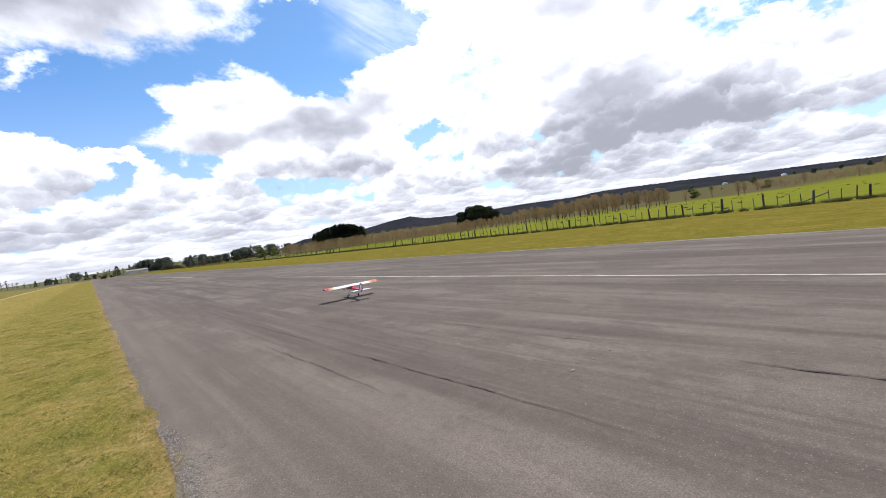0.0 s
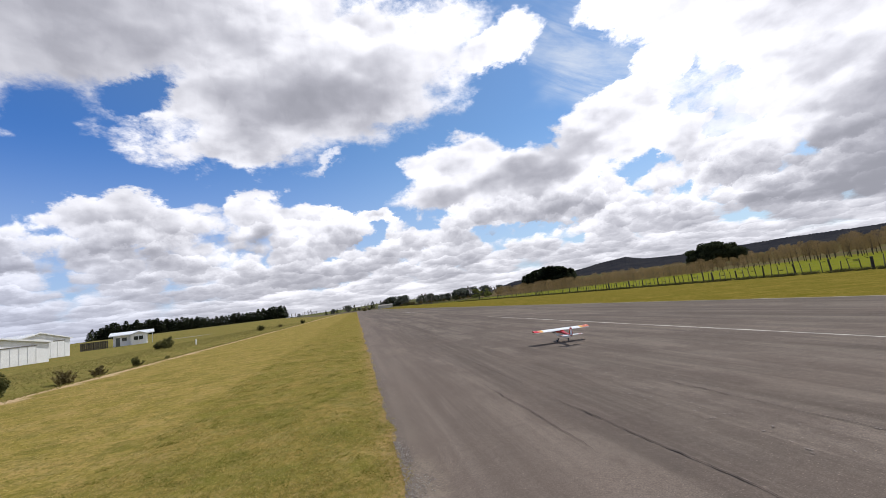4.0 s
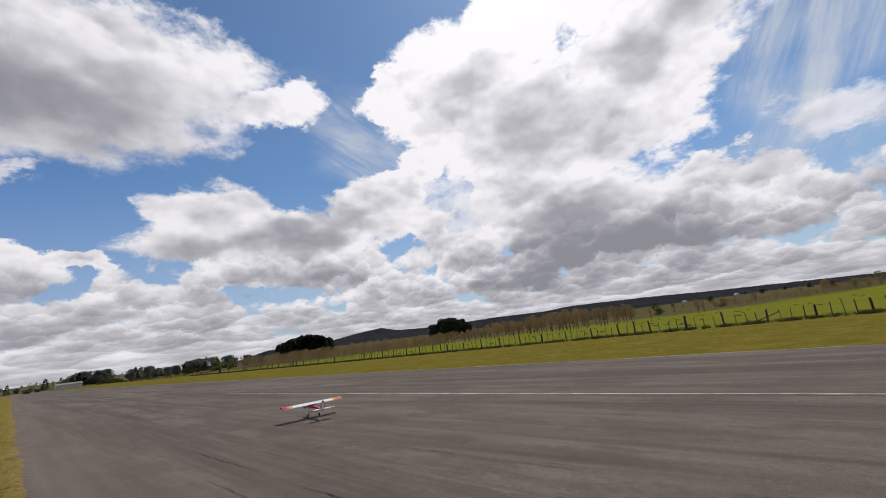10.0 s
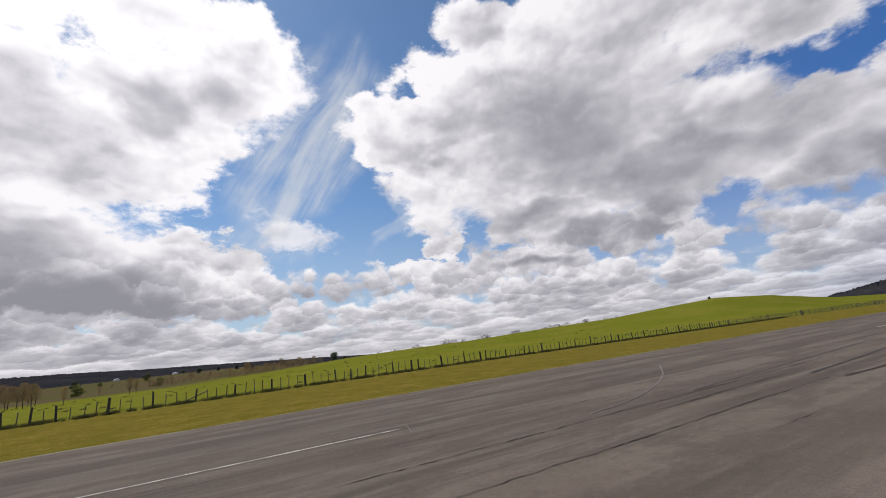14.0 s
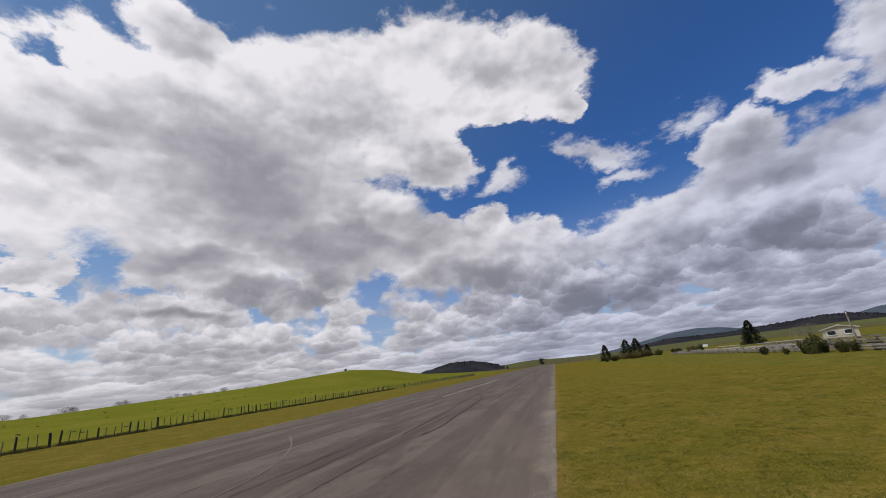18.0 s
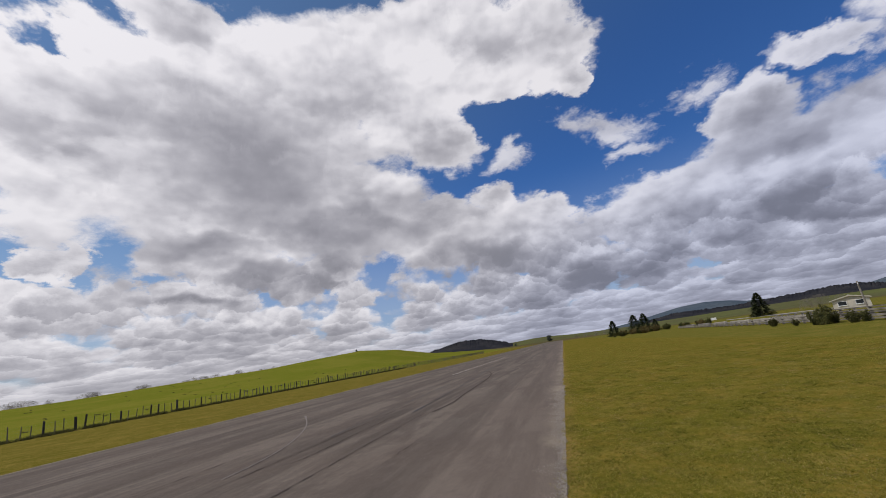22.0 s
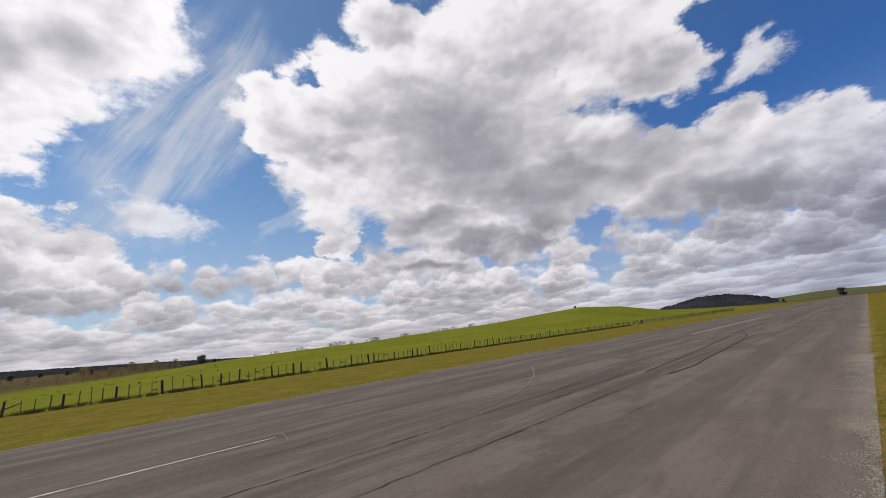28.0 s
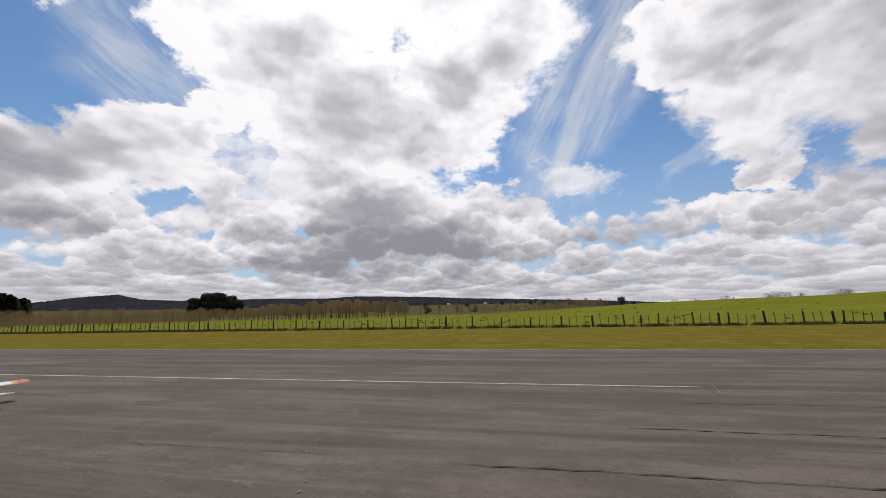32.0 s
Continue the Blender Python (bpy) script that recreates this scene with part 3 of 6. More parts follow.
PALE_WOOD = mottled("weathered_batten_wood", (0.17, 0.15, 0.115), (0.085, 0.073, 0.055), 3.0, 40.0, 0.9, 0.4, 0.01, vary=0.45)
DARK_WOOD = mottled("dark_post_wood", (0.055, 0.048, 0.042), (0.095, 0.082, 0.07), 3.0, 40.0, 0.9, 0.4, 0.01, vary=0.3)
WIRE = mottled("galvanised_wire", (0.22, 0.22, 0.22), (0.14, 0.13, 0.12), 8.0, 60.0, 0.5, 0.0, metal=0.6, vary=0.1)
BARK = mottled("bark", (0.11, 0.090, 0.068), (0.065, 0.054, 0.042), 4.0, 30.0, 0.95, 0.5, 0.02)
POPLAR_BARK = mottled("poplar_bark", (0.20, 0.170, 0.115), (0.12, 0.098, 0.068), 2.0, 18.0, 0.95, 0.3, 0.02)
TWIGS = leafy("budding_twigs", (0.235, 0.165, 0.078), (0.35, 0.25, 0.125), 0.3)
GREY_TWIGS = leafy("grey_twigs", (0.17, 0.150, 0.130), (0.27, 0.24, 0.21), 0.3)
PINE_LEAF = leafy("pine_foliage", (0.032, 0.042, 0.023), (0.078, 0.088, 0.046), 0.25)
DARK_LEAF = leafy("dark_foliage", (0.026, 0.034, 0.016), (0.070, 0.078, 0.034), 0.2)
# foliage of distant trees, paled and greyed in colour as haze would do
HAZED_LEAF = leafy("hazed_far_foliage", (0.095, 0.106, 0.084), (0.155, 0.165, 0.13), 0.5)
TUSSOCK = leafy("fence_tussock", (0.045, 0.052, 0.018), (0.17, 0.155, 0.06), 0.35)
LAWN_TUFT = leafy("lawn_tufts", (0.085, 0.098, 0.014), (0.19, 0.18, 0.035), 0.45)
DRY_TUFT = leafy("dry_lawn_tufts", (0.34, 0.26, 0.09), (0.58, 0.46, 0.20), 0.45)
EDGE_GRIT = mottled("dusty_edge", (0.24, 0.205, 0.15), (0.16, 0.14, 0.09), 3.0, 60.0, 0.95, 0.2, 0.004, vary=0.0)
HEDGE_LEAF = leafy("scrub_foliage", (0.040, 0.048, 0.016), (0.11, 0.105, 0.040))
PALE_LEAF = leafy("spring_willow_foliage", (0.15, 0.17, 0.045), (0.26, 0.26, 0.085))
BROWN_LEAF = leafy("brown_scrub", (0.09, 0.070, 0.032), (0.17, 0.135, 0.055))
# dark forest, its colour shifted to blue to stand for the haze before it
FOREST = mottled("forested_hill", (0.026, 0.027, 0.033), (0.042, 0.041, 0.043), 0.02, 0.16, 1.0, 0.9, 6.0, vary=0.1, spec=0.0)
# the blue of distance haze is mixed into this base colour
FAR_HILL = mottled("haze_tinted_far_hill", (0.068, 0.090, 0.115), (0.085, 0.105, 0.125), 0.006, 0.05, 1.0, 0.3, 4.0, vary=0.05, spec=0.0)
FAR_PASTURE = mottled("far_pasture", (0.115, 0.125, 0.045), (0.100, 0.095, 0.048), 0.01, 0.2, 1.0, 0.2, 1.0, vary=0.1, spec=0.0)
WHITE_STEEL = make_paint("white_wall_steel", (0.84, 0.85, 0.85), 0.08)
ROOF_WHITE = make_paint("pale_roof_steel", (0.74, 0.75, 0.76), 0.15, 0.35)
RED_ROOF = make_paint("red_roof_iron", (0.42, 0.075, 0.045), 0.3, 0.5)
DULL_WALL = make_paint("dull_green_wall", (0.16, 0.17, 0.15), 0.3, 0.7)
CREAM = make_paint("cream_board", (0.58, 0.54, 0.46), 0.2, 0.7)
TERRACOTTA = make_paint("faded_brown_roof", (0.34, 0.24, 0.18), 0.3, 0.6)
DARK_GLASS = surface("window_glass", 0.06, 0.0, 0.6)[0]
DARK_GLASS.node_tree.nodes["Principled BSDF"].inputs["Base Color"].default_value = (0.03, 0.035, 0.04, 1)
GREY_RAIL = mottled("weathered_rail", (0.25, 0.23, 0.20), (0.14, 0.125, 0.11), 1.5, 25.0, 0.9, 0.3, 0.01, vary=0.3)
CONCRETE = mottled("weathered_concrete", (0.36, 0.33, 0.29), (0.22, 0.20, 0.17), 1.2, 25.0, 0.9, 0.3, 0.01, vary=0.3)
TEAL = make_paint("teal_barrel_plastic", (0.13, 0.24, 0.21), 0.3, 0.5)
PALE_ROAD = mottled("pale_track", (0.25, 0.235, 0.20), (0.19, 0.175, 0.145), 0.5, 8.0, 0.9, 0.2, 0.01)
FILM_WHITE = make_paint("white_covering_film", (0.80, 0.80, 0.79), 0.05, 0.25)
FILM_RED = make_paint("red_covering_film", (0.55, 0.018, 0.028), 0.1, 0.25)
FILM_YELLOW = make_paint("yellow_covering_film", (0.78, 0.44, 0.045), 0.1, 0.25)
FILM_ORANGE = make_paint("salmon_covering_film", (0.72, 0.20, 0.10), 0.1, 0.25)
RUBBER = mottled("black_rubber", (0.018, 0.018, 0.018), (0.03, 0.03, 0.03), 20.0, 200.0, 0.8, 0.1, 0.001, vary=0.05)
ALLOY = mottled("dull_alloy", (0.45, 0.45, 0.45), (0.28, 0.28, 0.28), 20.0, 120.0, 0.4, 0.05, 0.001, metal=0.9, vary=0.05)
BLACK_PLASTIC = mottled("black_plastic", (0.02, 0.02, 0.021), (0.035, 0.035, 0.036), 20.0, 150.0, 0.4, 0.05, 0.001, vary=0.05)

# ---- mesh tools ----
def mesh_of(name, verts, faces, material, smooth=False):
    me = bpy.data.meshes.new(name)
    me.from_pydata([tuple(v) for v in verts], [], [tuple(f) for f in faces])
    me.materials.append(material)
    if smooth:
        me.polygons.foreach_set("use_smooth", [True] * len(me.polygons))
    me.update()
    return me


def tri_mesh(name, pts, material):
    """A mesh of loose triangles from an array of shape (n, 3, 3)."""
    pts = np.asarray(pts, dtype=np.float32)
    k = len(pts)
    me = bpy.data.meshes.new(name)
    me.vertices.add(3 * k)
    me.vertices.foreach_set("co", pts.reshape(-1))
    me.loops.add(3 * k)
    me.loops.foreach_set("vertex_index", np.arange(3 * k, dtype=np.int32))
    me.polygons.add(k)
    me.polygons.foreach_set("loop_start", np.arange(0, 3 * k, 3, dtype=np.int32))
    me.materials.append(material)
    me.update(calc_edges=True)
    return me


def part(name, data, material, parent, label=""):
    """Links a bmesh or a mesh as one object under a thing or a part."""
    if isinstance(data, bmesh.types.BMesh):
        me = bpy.data.meshes.new(name)
        data.to_mesh(me)
        data.free()
        me.materials.append(material)
    else:
        me = data
    ob = new(name, me)
    ob.parent = parent
    return tagged(ob, label) if label else ob


def thing(name, at, label, category, group="", turn=0.0):
    e = new(name)
    e.empty_display_size = 0.1
    e.matrix_world = pose(*at, 0, 0, turn)
    return tagged(e, label, category, group)


def box(bm, x0, x1, y0, y1, z0, z1, bevel=0.0):
    g = bmesh.ops.create_cube(bm, size=1.0, matrix=Matrix.LocRotScale(
        ((x0 + x1) / 2, (y0 + y1) / 2, (z0 + z1) / 2), None, (x1 - x0, y1 - y0, z1 - z0)))
    if bevel:
        edges = list({e for v in g["verts"] for e in v.link_edges})
        bmesh.ops.bevel(bm, geom=edges, offset=bevel, segments=2, affect="EDGES")
    return bm


def boxed(x0, x1, y0, y1, z0, z1, bevel=0.0):
    return box(bmesh.new(), x0, x1, y0, y1, z0, z1, bevel)


def rod(bm, a, b, r0, r1, sides=6):
    a, b = Vector(a), Vector(b)
    d = b - a
    m = Matrix.Translation((a + b) / 2) @ d.to_track_quat("Z", "Y").to_matrix().to_4x4()
    bmesh.ops.create_cone(bm, cap_ends=True, segments=sides, radius1=r0, radius2=r1, depth=d.length, matrix=m)
    return bm


def prism(outline, axis, lo, hi):
    """A solid from an outline of (u, v) pairs, drawn out along an axis: x takes (y, z), y takes (x, z), z takes (x, y)."""
    bm = bmesh.new()
    def at(u, v, w):
        return {"x": (w, u, v), "y": (u, w, v), "z": (u, v, w)}[axis]
    a = [bm.verts.new(at(u, v, lo)) for u, v in outline]
    b = [bm.verts.new(at(u, v, hi)) for u, v in outline]
    bm.faces.new(a)
    bm.faces.new(b[::-1])
    for i in range(len(a)):
        j = (i + 1) % len(a)
        bm.faces.new((a[i], b[i], b[j], a[j]))
    bmesh.ops.recalc_face_normals(bm, faces=bm.faces)
    return bm


def leaves(rng, centres, radii, count, size, flat=0.75):
    """Loose triangular leaf clumps spread through ellipsoids, thickest near their skins."""
    centres, radii = np.asarray(centres, float), np.asarray(radii, float)
    pick = rng.choice(len(centres), count, p=(radii.prod(1) ** 0.67) / (radii.prod(1) ** 0.67).sum())
    d = rng.normal(size=(count, 3))
    d /= np.linalg.norm(d, axis=1)[:, None]
    c = centres[pick] + d * radii[pick] * (rng.random(count) ** 0.3)[:, None]
    s = size * (0.6 + 0.8 * rng.random(count))
    u = rng.normal(size=(count, 3)); u /= np.linalg.norm(u, axis=1)[:, None]
    w = rng.normal(size=(count, 3)); w -= (w * u).sum(1)[:, None] * u; w /= np.linalg.norm(w, axis=1)[:, None]
    w *= flat
    return np.stack([c + u * s[:, None], c - u * s[:, None] * 0.6 + w * s[:, None], c - u * s[:, None] * 0.6 - w * s[:, None]], 1)


def sprig(rng, a, b, width):
    """Thin upright slivers for twigs: from points a to points b."""
    d = b - a
    side = np.cross(d, rng.normal(size=a.shape))
    side /= np.linalg.norm(side, axis=1)[:, None] + 1e-9
    return np.stack([a + side * width, a - side * width, b], 1)

# ---- the land: one sheet to the horizon ----
RIDGE_A = [92, 97, 104, 113, 121, 130, 140, 146, 152, 157, 162, 168, 176]     # headings of the pasture ridge
RIDGE_E = [-0.3, 0.0, 0.35, 0.60, 0.70, 1.05, 1.30, 1.75, 2.20, 1.80, 0.65, 0.15, 0.0]   # and how high it stands, in degrees
RIDGE_R = 210.0


def smooth_step(v, a, b):
    t = np.clip((v - a) / (b - a), 0, 1)
    return t * t * (3 - 2 * t)


def land_height(x, y):
    x, y = np.asarray(x, float), np.asarray(y, float)
    r = np.hypot(x, y)
    a = np.degrees(np.arctan2(x, y)) % 360
    z = np.zeros_like(r)
    # pasture ridge beyond the fence, on the side of the runway's near end
    top = EYE_HEIGHT + RIDGE_R * np.tan(np.radians(np.interp(a, RIDGE_A, RIDGE_E)))
    gate = smooth_step(a, 88, 97) * (1 - smooth_step(a, 168, 176))
    rise = smooth_step(x, 42, 42 + 0.62 * RIDGE_R * np.maximum(np.sin(np.radians(a)), 0.08))
    z += top * gate * rise * smooth_step(r, 60, RIDGE_R) * (1 - 0.8 * smooth_step(r, RIDGE_R + 20, RIDGE_R + 400))
    # ground climbing slowly to the forested hills
    gate = smooth_step(a, 12, 30) * (1 - smooth_step(a, 88, 104))
    z += gate * (smooth_step(r, 260, 900) * 14 - 0.5 * smooth_step(x, 30, 60) * smooth_step(r, 40, 120))
    # low rise behind the sheds
    gate = smooth_step(a, 318, 330) * (1 - smooth_step(a, 349, 356))
    z += gate * smooth_step(r, 120, 320) * 2.5
    # shallow ditch beyond the mown strip
    z -= 0.35 * np.exp(-((x + 15.0) / 1.4) ** 2) * (1 - smooth_step(np.abs(y - 45), 50, 90)) * (y > -20)
    return z


def build_land():
    fine = np.arange(80, 182, 0.75)
    ang = np.unique(np.concatenate([np.arange(0, 360, 1.5), fine]))
    rad = np.concatenate([[0.6, 1.5, 3, 5, 8], 11 * 1.065 ** np.arange(0, 97)])
    rad = rad[rad < 4700]
    a = np.radians(ang)
    xs = (rad[:, None] * np.sin(a)[None]).ravel()
    ys = (rad[:, None] * np.cos(a)[None]).ravel()
    v = np.stack([xs, ys, land_height(xs, ys)], 1)
    v = np.concatenate([v, [[0, 0, 0]]])
    m, c = len(ang), len(v) - 1
    f = [(c, (j + 1) % m, j) for j in range(m)]
    for i in range(len(rad) - 1):
        for j in range(m):
            k = (j + 1) % m
            f.append((i * m + j, i * m + k, (i + 1) * m + k, (i + 1) * m + j))
    ob = new("ground", mesh_of("ground", v, f, TURF, True))
    return tagged(ob, "mown grass airfield and green pasture reaching the hills", "ground", kind="structure")


ground = build_land()

# ---- runway ----
EDGE_NEAR, EDGE_FAR, CENTRE = 0.35, 17.2, 9.35
TOP = 0.014


def strip_along(name, x_of, y0, y1, step, width_of, z, material, parent, taper=1.5):
    """A thin strip that follows the line x_of(y)."""
    ys = np.arange(y0, y1 + step * 0.5, step)
    v, f = [], []
    for i, y in enumerate(ys):
        w = width_of(y) / 2 * min(1.0, 0.15 + (y - y0) / taper, 0.15 + (y1 - y) / taper)
        v += [(x_of(y) - w, y, z), (x_of(y) + w, y, z)]
        if i:
            f.append((2 * i - 2, 2 * i - 1, 2 * i + 1, 2 * i))
    return part(name, mesh_of(name, v, f, material), material, parent)


def wave(y, seed, scale, size):
    return noise.noise(Vector((y / scale, seed * 7.31, 0.5))) * size


def build_runway():
    ys = np.concatenate([np.arange(-420, -40, 4.0), np.arange(-40, 40, 0.2), np.arange(40, 461, 4.0)])
    v, f = [], []
    for i, y in enumerate(ys):
        near = EDGE_NEAR + wave(y, 1, 0.5, 0.09) + wave(y, 2, 3.0, 0.08) + wave(y, 5, 0.17, 0.05)
        far = EDGE_FAR + wave(y, 3, 1.5, 0.10)
        v += [(near - 0.16, y, -0.012), (near + 0.10, y, TOP), (near + 1.2, y, TOP + 0.004), (CENTRE, y, TOP + 0.01), (far - 0.12, y, TOP), (far + 0.04, y, -0.03)]
        if i:
            for k in range(5):
                f.append((6 * i - 6 + k, 6 * i - 5 + k, 6 * i + 1 + k, 6 * i + k))
    ob = new("runway", mesh_of("runway", v, f, ASPHALT))
    return tagged(ob, "worn grey asphalt runway with cracks and tyre marks", "runway", kind="structure")


runway = build_runway()
for n_dash, (a, b) in enumerate(((-3.4, 28.0), (-66.0, -32.8), (57.0, 87.0), (-118.0, -89.0), (116.0, 146.0), (-176, -147), (175, 205))):
    strip_along("centre_line_dash", lambda y: CENTRE + wave(y, 9, 3.0, 0.01), a, b, 0.5, lambda y: (0.085 if n_dash == 0 else 0.115) + wave(y, 4 + n_dash, 0.6, 0.03), TOP + 0.016, LINE_PAINT, runway, 0.2)
# long joints between the laid strips, opened into cracks
for k, (x, a, b, w) in enumerate(((2.76, 1.0, 6.2, 0.020), (4.60, -13.2, 1.2, 0.034), (4.60, 2.0, 6.4, 0.016), (6.22, -17.0, -0.8, 0.026), (5.68, -13.0, -7.3, 0.028),
                                  (7.87, -9.0, -1.6, 0.018), (2.18, 3.6, 7.6, 0.016), (2.29, 1.9, 2.6, 0.024), (7.25, -50.0, -16.0, 0.018),
                                  (12.3, -22.0, 12.0, 0.016), (14.6, -12.0, 9.0, 0.014), (2.75, 6.6, 11.0, 0.014), (6.2, 12.0, 26.0, 0.02), (3.4, -9.0, -6.0, 0.012))):
    strip_along("crack", lambda y: x + wave(y, 20 + k, 2.2, 0.06) + wave(y, 40 + k, 0.35, 0.03) + wave(y, 90 + k, 0.11, 0.022),
                a, b, 0.06, lambda y: max(w * 0.35, w * (1.5 if b < 1 else 0.8) * (0.7 + wave(y, 60 + k, 0.16, 1.2) + wave(y, 70 + k, 1.5, 0.6))), TOP + 0.015, TAR, runway)


def swept(name, points, width, material, z):
    """A mark swept along a smooth way through a few points."""
    p = [Vector((*q, 0)) for q in points]
    p = [p[0] * 2 - p[1]] + p + [p[-1] * 2 - p[-2]]
    way_pts = []
    for i in range(1, len(p) - 2):
        for k in range(14):
            t = k / 14
            way_pts.append(0.5 * (2 * p[i] + (p[i + 1] - p[i - 1]) * t + (2 * p[i - 1] - 5 * p[i] + 4 * p[i + 1] - p[i + 2]) * t * t
                                  + (3 * p[i] - p[i - 1] - 3 * p[i + 1] + p[i + 2]) * t ** 3))
    way_pts.append(p[-2])
    v, f = [], []
    for i, q in enumerate(way_pts):
        d = (way_pts[min(i + 1, len(way_pts) - 1)] - way_pts[max(i - 1, 0)]).normalized()
        s = Vector((-d.y, d.x, 0)) * width * 0.5 * (0.55 + 0.45 * math.sin(math.pi * min(1, (i + 1) / 6)))
        v += [(q.x - s.x, q.y - s.y, z), (q.x + s.x, q.y + s.y, z)]
        if i:
            f.append((2 * i - 2, 2 * i - 1, 2 * i + 1, 2 * i))
    return part(name, mesh_of(name, v, f, material), material, runway)


swept("crack", [(4.38, -12.6), (4.22, -14.5), (4.36, -16.7), (4.66, -23.5), (5.06, -27.4), (5.8, -30.8), (6.5, -31.8), (7.2, -31.3)], 0.12, TAR, TOP + 0.018)
swept("tyre_mark", [(5.2, -13), (5.4, -18), (5.9, -26), (6.6, -38), (7.0, -58), (7.2, -80)], 0.09, RUBBER_MARK, TOP + 0.0185)
swept("tyre_mark", [(6.4, -10), (6.5, -13.5), (6.7, -18), (7.0, -24)], 0.06, RUBBER_MARK, TOP + 0.017)
swept("tyre_mark", [(8.4, -29.5), (8.2, -33), (7.4, -37), (6.2, -39.5)], 0.07, RUBBER_MARK, TOP + 0.019)
swept("scuff", [(11.1, -15.5), (9.2, -12.9), (8.0, -10.9), (7.15, -9.0), (6.75, -7.6), (6.6, -6.6)], 0.09, PALE_SCUFF, TOP + 0.017)
swept("scuff", [(9.6, -3.62), (9.3, -3.57), (8.7, -3.41)], 0.04, PALE_SCUFF, TOP + 0.018)
def worn_flecks():
    """Chips of bared pale stone where the binder has worn away."""
    rng = np.random.default_rng(41)
    v, f = [], []
    for x0, x1, y0, y1, k in ((8.5, 9.2, -3.0, 16.0, 150), (3.6, 4.9, 1.5, 7.0, 90), (10.0, 11.5, 0.0, 12.0, 60), (4.0, 8.0, -14.0, -4.0, 90)):
        for _ in range(k):
            x, y = x0 + (x1 - x0) * rng.random(), y0 + (y1 - y0) * rng.random()
            w, l, t = 0.006 + 0.011 * rng.random() ** 2, 0.010 + 0.026 * rng.random() ** 2, rng.normal(0, 0.5)
            c, s = math.cos(t), math.sin(t)
            b = len(v)
            for u, q in ((-w, -l), (w * 0.7, -l * 0.8), (w, l), (-w * 0.6, l * 0.7)):
                v.append((x + u * c - q * s, y + u * s + q * c, TOP + 0.0155))
            f.append((b, b + 1, b + 2, b + 3))
    tagged(part("worn_flecks", mesh_of("worn_flecks", v, f, PALE_SCUFF), PALE_SCUFF, runway), kind="stuff")


worn_flecks()
# ---- turf that stands up near the camera, and grit along the asphalt's edge ----
def scatter_grass(name, seed, count, x0, x1, y0, y1, tall, material, label, keep=None, fan=3):
    rng = np.random.default_rng(seed)
    x = x0 + (x1 - x0) * rng.random(count)
    y = y0 + (y1 - y0) * rng.random(count)
    if keep is not None:
        ok = keep(x, y, rng)
        x, y = x[ok], y[ok]
    base = np.repeat(np.stack([x, y, land_height(x, y) - 0.004], 1), fan, 0)
    k = len(base)
    base[:, :2] += rng.normal(0, 0.012 * (fan / 5 if fan > 20 else 1.0), (k, 2))
    d = rng.normal(0, 0.9, (k, 3))
    d[:, 2] = 1
    h = tall * (0.45 + 0.9 * rng.random(k))
    tip = base + d * h[:, None]
    tri = sprig(rng, base, tip, 0.0055 * (tall / 0.05) ** 0.5 * 1.3)
    ob = new(name, tri_mesh(name, tri, material))
    return tagged(ob, label, "grass", kind="stuff")


def lawn_blades(name, seed, count, side, tall, material, label):
    """Blades of the mown strip, thick at the camera's feet and thinner, but coarser, farther off."""
    rng = np.random.default_rng(seed)
    u = rng.random(count)
    r = np.where(rng.random(count) < 0.11, 1.25 * np.sqrt(u), 1.2 * np.exp(u * math.log(55 / 1.2)))
    a = np.pi * rng.random(count)
    x, y = -r * np.sin(a) + 0.5, side * np.abs(r * np.cos(a))
    edge = 0.38 + 0.06 * np.sin(y * 2.1) + 0.04 * np.sin(y * 9.0)
    mown = (x > -3.4 + 0.25 * np.sin(y * 1.3)) | (rng.random(count) < 0.30) | (y < 2)
    ok = (x < edge) & (x > -12.3) & mown
    x, y, r = x[ok], y[ok], r[ok]
    clump = 0.75 + 0.4 * (np.sin(x * 5.1 + 2 * np.sin(y * 3.3)) * np.sin(y * 4.3 + 2 * np.sin(x * 2.7)) > 0.1)
    fan = 3
    grow = np.repeat((1 + r / 40) * clump, fan)
    base = np.repeat(np.stack([x, y, land_height(x, y) - 0.004], 1), fan, 0)
    k = len(base)
    base[:, :2] += rng.normal(0, 0.014, (k, 2)) * grow[:, None]
    d = rng.normal(0, 0.9, (k, 3))
    d[:, 2] = 1
    tip = base + d * (tall * grow ** 0.6 * (0.45 + 0.9 * rng.random(k)))[:, None]
    tri = sprig(rng, base, tip, (0.0042 * grow)[:, None])
    ob = new(name, tri_mesh(name, tri, material))
    return tagged(ob, label, "grass", kind="stuff")


lawn_blades("lawn_grass", 1, 230000, 1, 0.017, BLADES, "short yellow-green mown grass beside the runway")
lawn_blades("lawn_grass", 2, 250000, -1, 0.019, BLADES_GREEN, "short olive green mown grass beside the runway")


def patchy(side, phase):
    """Keeps tufts in loose patches on the mown strip, fewer far off."""
    def keep(x, y, rng):
        r = np.hypot(x, y)
        patch = np.sin(x * 1.9 + phase + 1.5 * np.sin(y * 0.8)) * np.sin(y * 1.6 + phase + 1.7 * np.sin(x * 1.1))
        return (r > 1.8) & (rng.random(len(x)) < np.clip(9 / r, 0, 1)) & (rng.random(len(x)) < 0.25 + 0.75 * (patch > 0.05)) & (x < 0.25) & ((x > -3.5) | (y < 1.5))
    return keep


